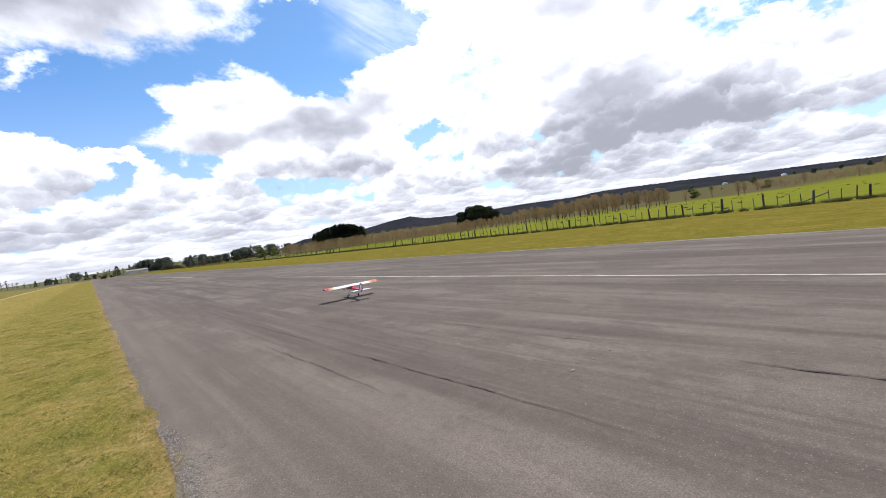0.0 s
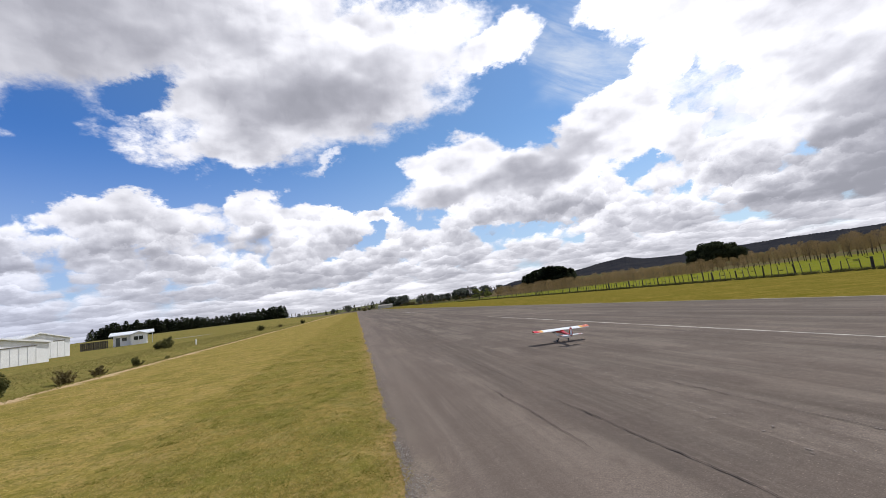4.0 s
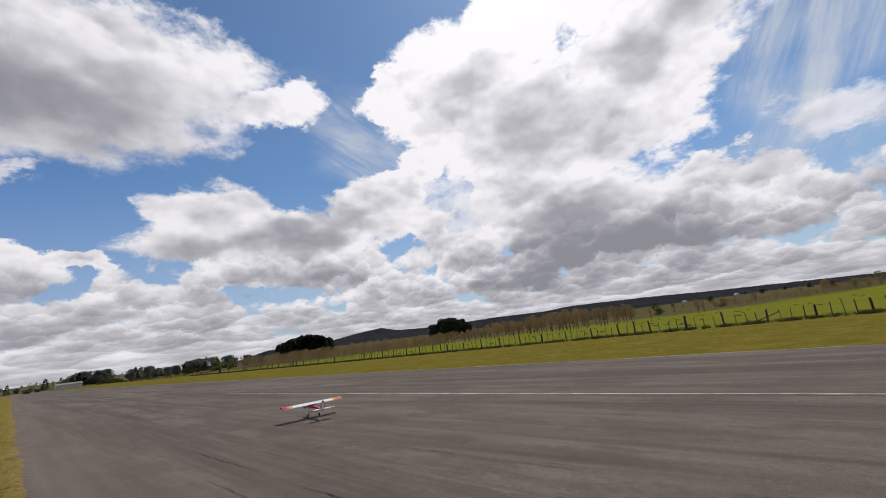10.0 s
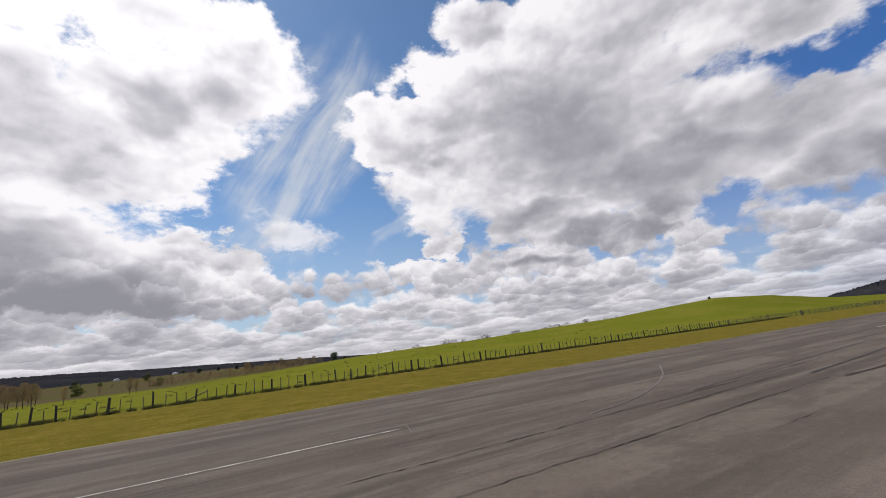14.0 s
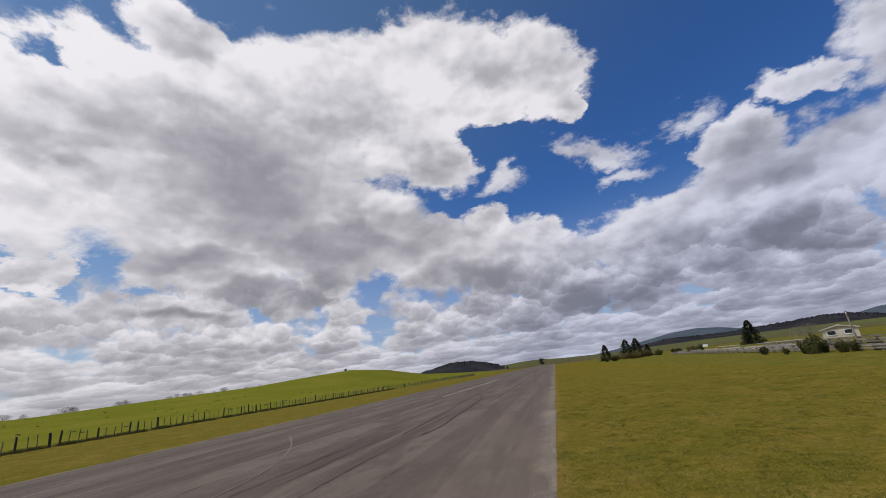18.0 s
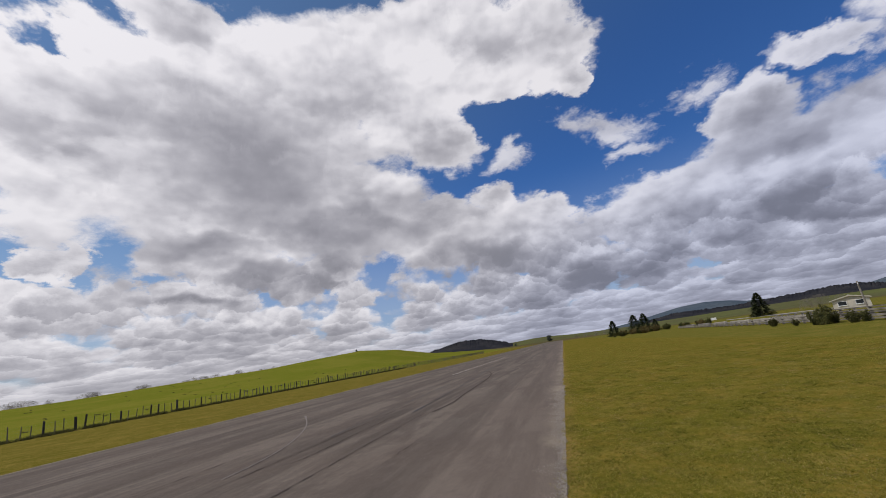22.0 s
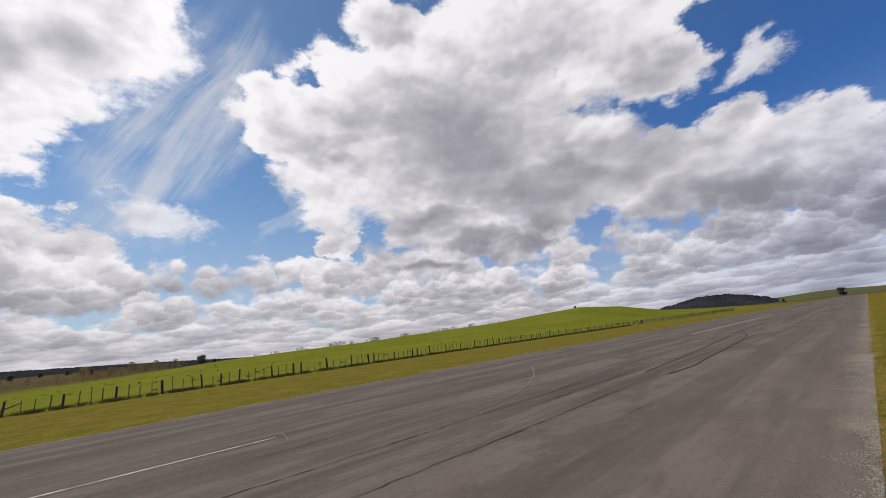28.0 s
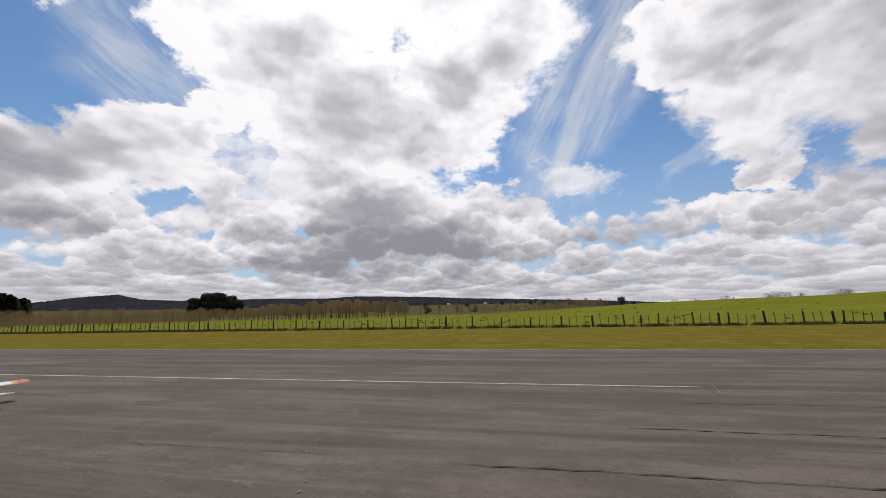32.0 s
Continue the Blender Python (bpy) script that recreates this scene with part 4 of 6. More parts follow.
scatter_grass("lawn_tufts", 31, 5200, -11, 0.3, -28, -1.0, 0.024, LAWN_TUFT, "darker green tufts in the mown grass", patchy(-1, 0.0), 24)
scatter_grass("lawn_tufts", 32, 3600, -11, 0.3, -26, -1.0, 0.018, DRY_TUFT, "dry tan tufts in the mown grass", patchy(-1, 2.1), 24)
scatter_grass("lawn_tufts", 33, 2600, -6, 0.3, 1.0, 26, 0.024, LAWN_TUFT, "darker green tufts in the mown grass", patchy(1, 1.0), 24)
scatter_grass("lawn_tufts", 34, 2000, -6, 0.3, 1.0, 24, 0.018, DRY_TUFT, "dry tan tufts in the mown grass", patchy(1, 3.3), 24)


def scatter_grit():
    rng = np.random.default_rng(5)
    spots = []
    for y0, y1, k in ((2.6, 5.2, 3000), (-15, -2.0, 15000), (5.2, 16, 1500), (-40, -15, 2500)):
        y = y0 + (y1 - y0) * rng.random(k)
        x = 0.30 + np.abs(rng.normal(0, 0.14 if y0 < 0 else 0.10, k)) * (0.5 + 0.9 * np.sin(y * 1.3 + np.sin(y * 3.1)) ** 2)
        spots.append(np.stack([x, y], 1))
    k = 160
    spots.append(np.stack([0.5 + 9 * rng.random(k) ** 2, -14 + 28 * rng.random(k)], 1))
    s = np.concatenate(spots)
    s = np.stack([s[:, 0], s[:, 1], np.full(len(s), TOP + 0.005)], 1)
    corner = np.array([[1, 0, 0], [-0.5, 0.87, 0], [-0.5, -0.87, 0], [0.1, 0.1, 0.8]])
    tris = []
    size = 0.003 + 0.008 * rng.random(len(s)) ** 3
    turn = rng.random(len(s)) * 6.28
    c, sn = np.cos(turn), np.sin(turn)
    p = []
    for q in corner:
        p.append(s + np.stack([(q[0] * c - q[1] * sn), (q[0] * sn + q[1] * c), np.full(len(s), q[2])], 1) * size[:, None])
    for i, j in ((0, 1), (1, 2), (2, 0)):
        tris.append(np.stack([p[i], p[j], p[3]], 1))
    ob = new("gravel", tri_mesh("gravel", np.concatenate(tris), GRIT))
    tagged(ob, "loose pale gravel along the asphalt edge", "gravel", kind="stuff")


scatter_grit()
strip_along("gravel_edge", lambda y: EDGE_FAR + 0.06 + wave(y, 3, 1.5, 0.10), -200.0, 260.0, 0.5, lambda y: 0.15 + wave(y, 81, 0.9, 0.16), 0.006, EDGE_GRIT, runway)


# ---- hills round the horizon ----
def hill(name, material, label, pts, r, deep, seed, rough=0.0, foot=None):
    """A long hill whose crest stands at the given heights (degrees) over a run of headings, deep metres through."""
    a0, a1 = pts[0][0], pts[-1][0]
    ang = np.arange(a0, a1 + 0.01, 0.12 if rough else 0.3)
    el = np.interp(ang, [p[0] for p in pts], [p[1] for p in pts])
    prof = [(-1.0, 0.0), (-0.7, 0.34), (-0.4, 0.68), (-0.15, 0.93), (0.0, 1.0), (0.3, 0.75), (1.0, 0.0)]
    rng = np.random.default_rng(seed)
    v, f = [], []
    m = len(prof)
    jag = rng.random((len(ang), m)) * rough
    for i, (a, e) in enumerate(zip(ang, el)):
        crest = EYE_HEIGHT + r * math.tan(radians(e))
        for j, (d, h) in enumerate(prof):
            p = compass(a, r + d * deep)
            g = float(land_height(p.x, p.y)) - 1.0
            lump = noise.noise(Vector((p.x / 60, p.y / 60, seed))) * 0.07 * (h > 0) * (h < 1)
            v.append((p.x, p.y, g + (crest - g) * (h + lump) + jag[i, j] * (0.8 < h)))
        if i:
            for j in range(m - 1):
                f.append(((i - 1) * m + j, i * m + j, i * m + j + 1, (i - 1) * m + j + 1))
    ob = new(name, mesh_of(name, v, f, material, not rough))
    return tagged(ob, label, "hill", kind="structure")


hill("backdrop_hills", FOREST, "long dark forested ridge across the horizon",
     [(19, 0.2), (23, 1.2), (28, 1.3), (31.4, 1.6), (34.7, 2.15), (38, 2.5), (40.1, 1.95), (44.8, 1.75), (50, 1.9), (55, 2.0), (61, 1.95),
      (65, 2.2), (73.8, 2.0), (80.3, 1.65), (89.5, 1.3), (100, 0.8), (107, 0.4), (112, 0.0)], 1500, 420, 1, rough=2.2)
hill("backdrop_hills", FOREST, "dark pine covered hill beyond the pasture",
     [(160.5, 0.2), (162, 0.75), (163.2, 0.85), (165, 1.35), (167, 1.45), (169, 1.35), (171.5, 0.75), (173.3, 0.15)], 900, 120, 2, rough=3.0)
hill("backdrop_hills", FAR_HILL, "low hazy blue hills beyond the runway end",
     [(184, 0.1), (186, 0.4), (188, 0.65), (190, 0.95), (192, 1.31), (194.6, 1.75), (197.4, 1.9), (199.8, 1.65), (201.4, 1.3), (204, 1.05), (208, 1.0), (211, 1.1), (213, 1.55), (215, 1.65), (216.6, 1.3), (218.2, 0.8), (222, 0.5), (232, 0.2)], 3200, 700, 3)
hill("backdrop_hills", FOREST, "dark wooded slope below the hazy hills",
     [(189, 0.1), (191, 0.6), (193.8, 1.05), (197, 0.98), (200, 0.92), (203, 1.05), (206, 1.22), (208.9, 1.38), (211, 1.25), (213, 0.8), (215, 0.2)], 1300, 200, 4, rough=3.5)
hill("backdrop_hills", FAR_PASTURE, "low dull green ridge behind the end of the runway",
     [(168, 0.1), (172, 0.35), (174, 0.42), (176, 0.55), (178.5, 0.55), (181, 0.38), (185, 0.32), (188, 0.32), (191, 0.25), (194, 0.1)], 1500, 220, 7)
hill("backdrop_hills", FAR_PASTURE, "green pasture rising to the wooded slope",
     [(184, 0.0), (187, 0.25), (192, 0.42), (198, 0.48), (204, 0.50), (209, 0.52), (213, 0.45), (219, 0.45), (226, 0.4), (233, 0.2), (240, 0.0)], 620, 180, 6)
hill("backdrop_hills", FAR_PASTURE, "low green rise beyond the end of the runway",
     [(350, 0.0), (354, 0.18), (358, 0.28), (361, 0.40), (365, 0.55), (368, 0.5), (372, 0.3), (376, 0.1)], 1100, 160, 5)

# ---- fence beside the pasture ----
FENCE_X = 37.0


def fence_post_mesh(r, h, material, name, sides=6):
    bm = bmesh.new()
    rod(bm, (0, 0, -0.15), (0, 0, h), r * 1.05, r * 0.9, sides)
    top = [v for v in bm.verts if v.co.z > h * 0.5]
    for v in top:
        v.co.z += 0.03 * v.co.x / max(r, 1e-6) * 0.6
    me = bpy.data.meshes.new(name)
    bm.to_mesh(me)
    bm.free()
    me.materials.append(material)
    return me


def build_fence():
    rng = random.Random(11)
    fence = thing("fence", (FENCE_X, 0, 0), "post and batten wire farm fence along the pasture", "fence")
    big = fence_post_mesh(0.095, 1.02, DARK_WOOD, "post", 7)
    mid = fence_post_mesh(0.070, 1.02, DARK_WOOD, "post", 6)
    thin = fence_post_mesh(0.034, 0.94, PALE_WOOD, "batten", 4)

    def ground_at(y):
        return float(land_height(FENCE_X, y))

    count = 0
    loose_v, loose_f = [], []
    y, k = -190.0, 0
    while y < 260:
        kind = big if k % 20 == 0 or rng.random() < 0.04 else mid if k % 4 == 0 or rng.random() < 0.05 else thin
        near = -62 < y < 100
        lean = (rng.uniform(-4, 4), rng.uniform(-4, 4))
        jitter = rng.uniform(-0.08, 0.08)
        scale = rng.uniform(0.86, 1.12)
        if near:
            ob = part("batten" if kind is thin else "post", kind, None, fence)
            ob.matrix_local = pose(rng.uniform(-0.03, 0.03), y + jitter, ground_at(y), *lean, rng.uniform(0, 90)) @ Matrix.Diagonal((1, 1, scale, 1))
        else:
            w = 0.09 if kind is big else 0.06 if kind is mid else 0.028
            h = 0.95 * scale
            g = ground_at(y)
            b = len(loose_v)
            for z in (g - 0.1, g + h):
                for dx2, dy2 in ((-w, -w), (w, -w), (w, w), (-w, w)):
                    loose_v.append((dx2, y + jitter + dy2, z))
            loose_f += [(b, b + 1, b + 5, b + 4), (b + 1, b + 2, b + 6, b + 5), (b + 2, b + 3, b + 7, b + 6), (b + 3, b, b + 4, b + 7), (b + 4, b + 5, b + 6, b + 7)]
        y += 0.66 if y < 100 else 0.8
        k += 1
    far = part("far_post_run", mesh_of("far_post_run", loose_v, loose_f, PALE_WOOD), PALE_WOOD, fence)
    tagged(far, kind="stuff")
    for z in (0.16, 0.34, 0.52, 0.70, 0.86):
        bm = bmesh.new()
        ys = np.arange(-190, 261, 10.0)
        for a, b in zip(ys[:-1], ys[1:]):
            rod(bm, (0.03, a, ground_at(a) + z), (0.03, b, ground_at(b) + z), 0.003, 0.003, 3)
        part("wire", bm, WIRE, fence)
    # stay at the strainer
    bm = bmesh.new()
    rod(bm, (0, 2.0, ground_at(2) + 0.7), (0, 3.7, ground_at(3.7) + 0.05), 0.04, 0.04, 6)
    part("stay", bm, POST_WOOD, fence)
    return fence


build_fence()
scatter_grass("rank_grass", 21, 22000, FENCE_X - 0.8, FENCE_X + 0.5, -90, 140, 0.23, TUSSOCK, "rank tussocky grass along the fence foot",
              lambda x, y, rng: rng.random(len(x)) < 0.14 + 0.86 * (np.sin(y * 4.1 + 2 * np.sin(y * 0.9)) + 0.6 * np.sin(y * 1.7) > 0.2), 7)
scatter_grass("pasture_tufts", 23, 170, 44, 150, -120, 70, 0.20, TUSSOCK, "scattered rank tufts in the grazed pasture", None, 60)
scatter_grass("rank_grass", 22, 15000, -26, -12.4, 12, 120, 0.12, RANK_BLADES, "rank dry grass beyond the ditch", None, 3)


# ---- trees ----
def bare_tree_meshes(seed, tall, spread, count, bark, twig_mat, upright=0.8, thick=0.0018):
    rng = np.random.default_rng(seed)
    bm = bmesh.new()
    bend = rng.normal(0, 0.012 * tall, 2)
    rod(bm, (0, 0, -0.2), (bend[0] * 0.5, bend[1] * 0.5, tall * 0.5), tall * 0.010, tall * 0.007, 5)
    rod(bm, (bend[0] * 0.5, bend[1] * 0.5, tall * 0.5), (bend[0], bend[1], tall * 0.97), tall * 0.007, tall * 0.002, 5)
    limbs_a, limbs_b = [], []
    for _ in range(14):
        h = tall * rng.uniform(0.12, 0.85)
        az = rng.uniform(0, 6.28)
        ln = tall * rng.uniform(0.12, 0.30) * (1.1 - h / tall)* 1.6
        a = np.array([bend[0] * h / tall, bend[1] * h / tall, h])
        b = a + ln * np.array([math.cos(az) * spread, math.sin(az) * spread, upright])
        rod(bm, a, b, tall * 0.003, tall * 0.001, 3)
        limbs_a.append(a)
        limbs_b.append(b)
    trunk = bpy.data.meshes.new("trunk")
    bm.to_mesh(trunk)
    bm.free()
    trunk.materials.append(bark)
    la, lb = np.array(limbs_a), np.array(limbs_b)
    pick = rng.integers(0, len(la), count)
    t = rng.random(count)
    a = la[pick] + (lb[pick] - la[pick]) * t[:, None]
    stem = rng.random(count) < 0.3
    hs = tall * (0.1 + 0.85 * rng.random(count))
    a[stem] = np.stack([bend[0] * hs / tall, bend[1] * hs / tall, hs], 1)[stem]
    d = rng.normal(0, 1, (count, 3)) * np.array([spread, spread, 0.5])
    d[:, 2] = np.abs(d[:, 2]) + upright * 0.7
    d /= np.linalg.norm(d, axis=1)[:, None]
    b = a + d * (tall * (0.04 + 0.10 * rng.random(count)))[:, None]
    crown = tri_mesh("crown", sprig(rng, a, b, tall * thick), twig_mat)
    return trunk, crown


def leafy_tree_meshes(seed, tall, wide, count, size, bark, leaf_mat, low=0.25, lumps=9):
    rng = np.random.default_rng(seed)
    bm = bmesh.new()
    rod(bm, (0, 0, -0.2), (0, 0, tall * 0.55), tall * 0.035, tall * 0.018, 6)
    cs, rs = [], []
    for _ in range(lumps):
        h = rng.uniform(low, 0.86)
        k = math.sin(math.pi * min(1, (h - low) / (1 - low) * 0.8 + 0.2))
        az, rr = rng.uniform(0, 6.28), wide * 0.5 * k * rng.uniform(0.2, 0.75)
        c = np.array([rr * math.cos(az), rr * math.sin(az), h * tall])
        cs.append(c)
        rs.append(np.array([wide * 0.24, wide * 0.24, tall * 0.14]) * rng.uniform(0.7, 1.3))
        rod(bm, (0, 0, tall * min(0.5, h * 0.6)), tuple(c), tall * 0.012, tall * 0.004, 4)
    trunk = bpy.data.meshes.new("trunk")
    bm.to_mesh(trunk)
    bm.free()
    trunk.materials.append(bark)
    return trunk, tri_mesh("crown", leaves(rng, cs, rs, count, size), leaf_mat)


def conifer_meshes(seed, tall, wide, count, leaf_mat, ragged=0.25, low=0.12):
    rng = np.random.default_rng(seed)
    bm = bmesh.new()
    rod(bm, (0, 0, -0.2), (0, 0, tall * 0.98), tall * 0.02, tall * 0.003, 5)
    trunk = bpy.data.meshes.new("trunk")
    bm.to_mesh(trunk)
    bm.free()
    trunk.materials.append(BARK)
    tier = rng.random(count) ** 1.3
    h = tall * (low + (0.98 - low) * tier)
    az = rng.random(count) * 6.28
    lobe = 1 + ragged * np.sin(az * 3 + tier * 17) + ragged * rng.normal(0, 0.5, count)
    out = wide * 0.5 * (1 - tier) ** 0.75 * lobe * (0.35 + 0.65 * rng.random(count)) + 0.02 * tall
    c = np.stack([out * np.cos(az), out * np.sin(az), h], 1)
    d = np.stack([np.cos(az), np.sin(az), -0.25 + 0.3 * rng.random(count)], 1)
    side = np.stack([-np.sin(az), np.cos(az), 0.4 * rng.normal(0, 1, count)], 1)
    s = (tall * 0.035 * (0.6 + 0.8 * rng.random(count)))[:, None]
    tri = np.stack([c + d * s * 1.4, c - d * s * 0.6 + side * s * 0.7, c - d * s * 0.6 - side * s * 0.7], 1)
    return trunk, tri_mesh("crown", tri, leaf_mat)


def plant(name, meshes, at, label, category="tree", group="", scale=1.0, turn=0.0, wide=1.0):
    t = thing(name, (at[0], at[1], float(land_height(at[0], at[1])) if len(at) < 3 else at[2]), label, category, group, turn)
    t.scale = (scale * wide, scale * wide, scale)
    part("trunk", meshes[0], None, t)
    part("crown", meshes[1], None, t)
    return t


def haze_tree_meshes(seed, tall, wide, count, bark, twig_mat, thick=0.0022):
    """A leafless young tree thick with upright twigs from low down."""
    rng = np.random.default_rng(seed)
    bm = bmesh.new()
    rod(bm, (0, 0, -0.2), (0, 0, tall * 0.95), tall * 0.009, tall * 0.002, 5)
    for _ in range(9):
        az, h = rng.uniform(0, 6.28), tall * rng.uniform(0.08, 0.6)
        rod(bm, (0, 0, h), (wide * 0.4 * math.cos(az), wide * 0.4 * math.sin(az), h + tall * 0.3), tall * 0.004, tall * 0.0012, 3)
    trunk = bpy.data.meshes.new("trunk")
    bm.to_mesh(trunk)
    bm.free()
    trunk.materials.append(bark)
    h = tall * (0.05 + 0.9 * rng.random(count))
    rr = wide * 0.5 * np.sqrt(rng.random(count)) * (1.05 - 0.55 * (h / tall) ** 3)
    az = rng.random(count) * 6.28
    a = np.stack([rr * np.cos(az), rr * np.sin(az), h * 0.93], 1)
    b = a + rng.normal(0, 0.07 * tall, (count, 3)) * np.array([0.5, 0.5, 0.3]) + np.array([0, 0, 0.09 * tall])
    return trunk, tri_mesh("crown", sprig(rng, a, b, tall * thick), twig_mat)


def shrub_meshes(seed, tall, wide, count, size, leaf_mat):
    """A shrub of many stems that rise and spread from one foot, leaved nearly to the ground."""
    rng = np.random.default_rng(seed)
    bm = bmesh.new()
    cs, rs = [], []
    for _ in range(16):
        az, out, top = rng.uniform(0, 6.28), wide * 0.5 * rng.random() ** 0.6, tall * rng.uniform(0.55, 0.98)
        tip = np.array([out * math.cos(az), out * math.sin(az), top * (1 - 0.35 * (2 * out / wide) ** 2)])
        rod(bm, (0.15 * tip[0], 0.15 * tip[1], -0.05), tuple(tip), tall * 0.012, tall * 0.004, 3)
        for f in (0.25, 0.5, 0.75, 1.0):
            cs.append(np.array([tip[0] * (0.4 + 0.6 * f), tip[1] * (0.4 + 0.6 * f), tip[2] * f]))
            rs.append(np.array([wide * 0.11, wide * 0.11, tall * 0.13]) * rng.uniform(0.7, 1.2))
    trunk = bpy.data.meshes.new("stems")
    bm.to_mesh(trunk)
    bm.free()
    trunk.materials.append(BARK)
    return trunk, tri_mesh("crown", leaves(rng, cs, rs, count, size), leaf_mat)


def plume_meshes(seed, tall, wide, count, low=0.24):
    """A young poplar: a clear stem under a soft upright plume of budding twigs."""
    rng = np.random.default_rng(seed)
    bm = bmesh.new()
    lean = rng.normal(0, 0.015 * tall, 2)
    rod(bm, (0, 0, -0.2), (lean[0], lean[1], tall * 0.45), tall * 0.015, tall * 0.011, 5)
    rod(bm, (lean[0], lean[1], tall * 0.45), (lean[0], lean[1], tall * 0.95), tall * 0.009, tall * 0.002, 5)
    for _ in range(12):
        az, h = rng.uniform(0, 6.28), tall * rng.uniform(low, 0.6)
        rod(bm, (lean[0], lean[1], h), (wide * 0.4 * math.cos(az), wide * 0.4 * math.sin(az), h + tall * 0.26), tall * 0.004, tall * 0.0012, 3)
    trunk = bpy.data.meshes.new("trunk")
    bm.to_mesh(trunk)
    bm.free()
    trunk.materials.append(BARK)
    u = rng.random(count) ** 0.85
    rr = wide * 0.5 * np.sqrt(rng.random(count)) * np.sin(np.pi * (0.10 + 0.82 * u)) ** 0.6
    az = rng.random(count) * 6.28
    a = np.stack([lean[0] + rr * np.cos(az), lean[1] + rr * np.sin(az), tall * (low + (0.92 - low) * u)], 1)
    b = a + rng.normal(0, 0.05 * tall, (count, 3)) * np.array([0.5, 0.5, 0.3]) + np.array([0, 0, 0.07 * tall])
    return trunk, tri_mesh("crown", sprig(rng, a, b, tall * 0.0021), TWIGS)


rng = random.Random(3)
HAZE = [haze_tree_meshes(160 + i, 4.7, 2.6, 1100, POPLAR_BARK, TWIGS) for i in range(4)]
SKYSCRUB = [haze_tree_meshes(170 + i, 3.0, 4.2, 1500, BARK, GREY_TWIGS, 0.0030) for i in range(4)]
PLUMES = [plume_meshes(180 + i, 6.4, 2.5, 1700, 0.24) for i in range(6)]
# young poplars in rows, budding, past the pasture
row_label = "young leafless poplar with brown budding twigs"
for row, (r0, a0, a1, step) in enumerate(((152, 24, 46, 0.55), (163, 21, 47, 0.55), (178, 20, 47, 0.6), (194, 20, 47, 0.85), (212, 20, 47, 0.85))):
    a = a0 + rng.random()
    while a < a1:
        r = r0 + 26 * max(0, (38 - a) / 16) * (row < 2) + rng.uniform(-3, 3)
        p = compass(a, r)
        plant("poplar", rng.choice(HAZE), (p.x, p.y), row_label, "tree", "rows of young poplars", rng.uniform(0.70, 1.15), rng.uniform(0, 360), 1.1)
        a += step * rng.uniform(0.8, 1.25)
for r0, a0, a1, step in ((146, 47, 66.5, 0.92), (156, 45, 67, 0.76), (167, 45, 67, 0.74), (180, 45, 67, 0.78), (152, 67.5, 72.8, 0.75), (166, 67.5, 73, 0.8)):
    a = a0 + rng.random() * 0.6
    while a < a1:
        p = compass(a, r0 + rng.uniform(-3, 3))
        tall = (0.84 + 0.34 * min(1, max(0, (a - 50) / 12))) * (r0 / 156) ** 0.6 * (0.90 if a > 67 else 1.0)
        plant("poplar", rng.choice(PLUMES), (p.x, p.y), row_label, "tree", "rows of young poplars", tall * rng.uniform(0.64, 1.02), rng.uniform(0, 360), rng.uniform(0.95, 1.45))
        a += step * rng.uniform(0.5, 1.7)
for a, r, s in ((74.3, 118, 0.62), (79.5, 150, 0.78), (80.1, 152, 0.70), (77, 190, 0.6)):
    p = compass(a, r)
    plant("poplar", rng.choice(PLUMES), (p.x, p.y), row_label, "tree", "rows of young poplars", s, rng.uniform(0, 360))
for k in range(66):
    a = 81 + 19 * (k + rng.random()) / 66
    p = compass(a, 320 + rng.uniform(-25, 25))
    plant("poplar", rng.choice(PLUMES if k % 7 == 0 else HAZE), (p.x, p.y), "slender leafless poplar in a distant row", "tree", "distant poplar row", rng.uniform(0.8, 1.1) * (1.3 if 90 < a < 98 else 1.0), rng.uniform(0, 360), 1.5)
# grey bare shrubs on the pasture skyline
GREYS = [bare_tree_meshes(140 + i, 5.0, 0.9, 900, BARK, GREY_TWIGS, 0.7, 0.0045) for i in range(3)]
for a0, a1, k, size in ((112.6, 114.2, 6, 0.9), (116.6, 118.8, 10, 1.25), (119.6, 120.4, 3, 0.9), (121.6, 124.0, 10, 1.15), (126.4, 127.8, 6, 1.1), (130.8, 132.2, 6, 1.0), (132.6, 137.2, 18, 0.95), (137.4, 141.0, 14, 0.7), (107.0, 110.5, 7, 0.7)):
    for _ in range(k):
        p = compass(rng.uniform(a0, a1), RIDGE_R + rng.uniform(22, 45))
        plant("bare_tree", rng.choice(SKYSCRUB), (p.x, p.y), "small grey leafless tree on the pasture skyline", "tree", "skyline trees", size * rng.uniform(0.4, 0.95), rng.uniform(0, 360), rng.uniform(0.8, 1.2))
# dark pines: the grove, the great clump, the shelter belt
PINES = [conifer_meshes(200 + i, 16.0, 8.5, 1300, PINE_LEAF, 0.3, 0.02) for i in range(4)]
for k in range(84):
    a = 24.3 + 6.8 * rng.random()
    p = compass(a, 480 + rng.uniform(-25, 25))
    dome = 1 - ((a - 27.8) / 4.6) ** 2
    plant("pine", rng.choice(PINES), (p.x, p.y), "tall dark pine in a dense grove", "tree", "dark pine grove", 1.36 * (0.45 + 0.55 * dome) * rng.uniform(0.88, 1.0), rng.uniform(0, 360), 1.25)
MACRO = [leafy_tree_meshes(220 + i, 15.0, 16.0, 3200, 0.62, BARK, DARK_LEAF, 0.16, 13) for i in range(3)]
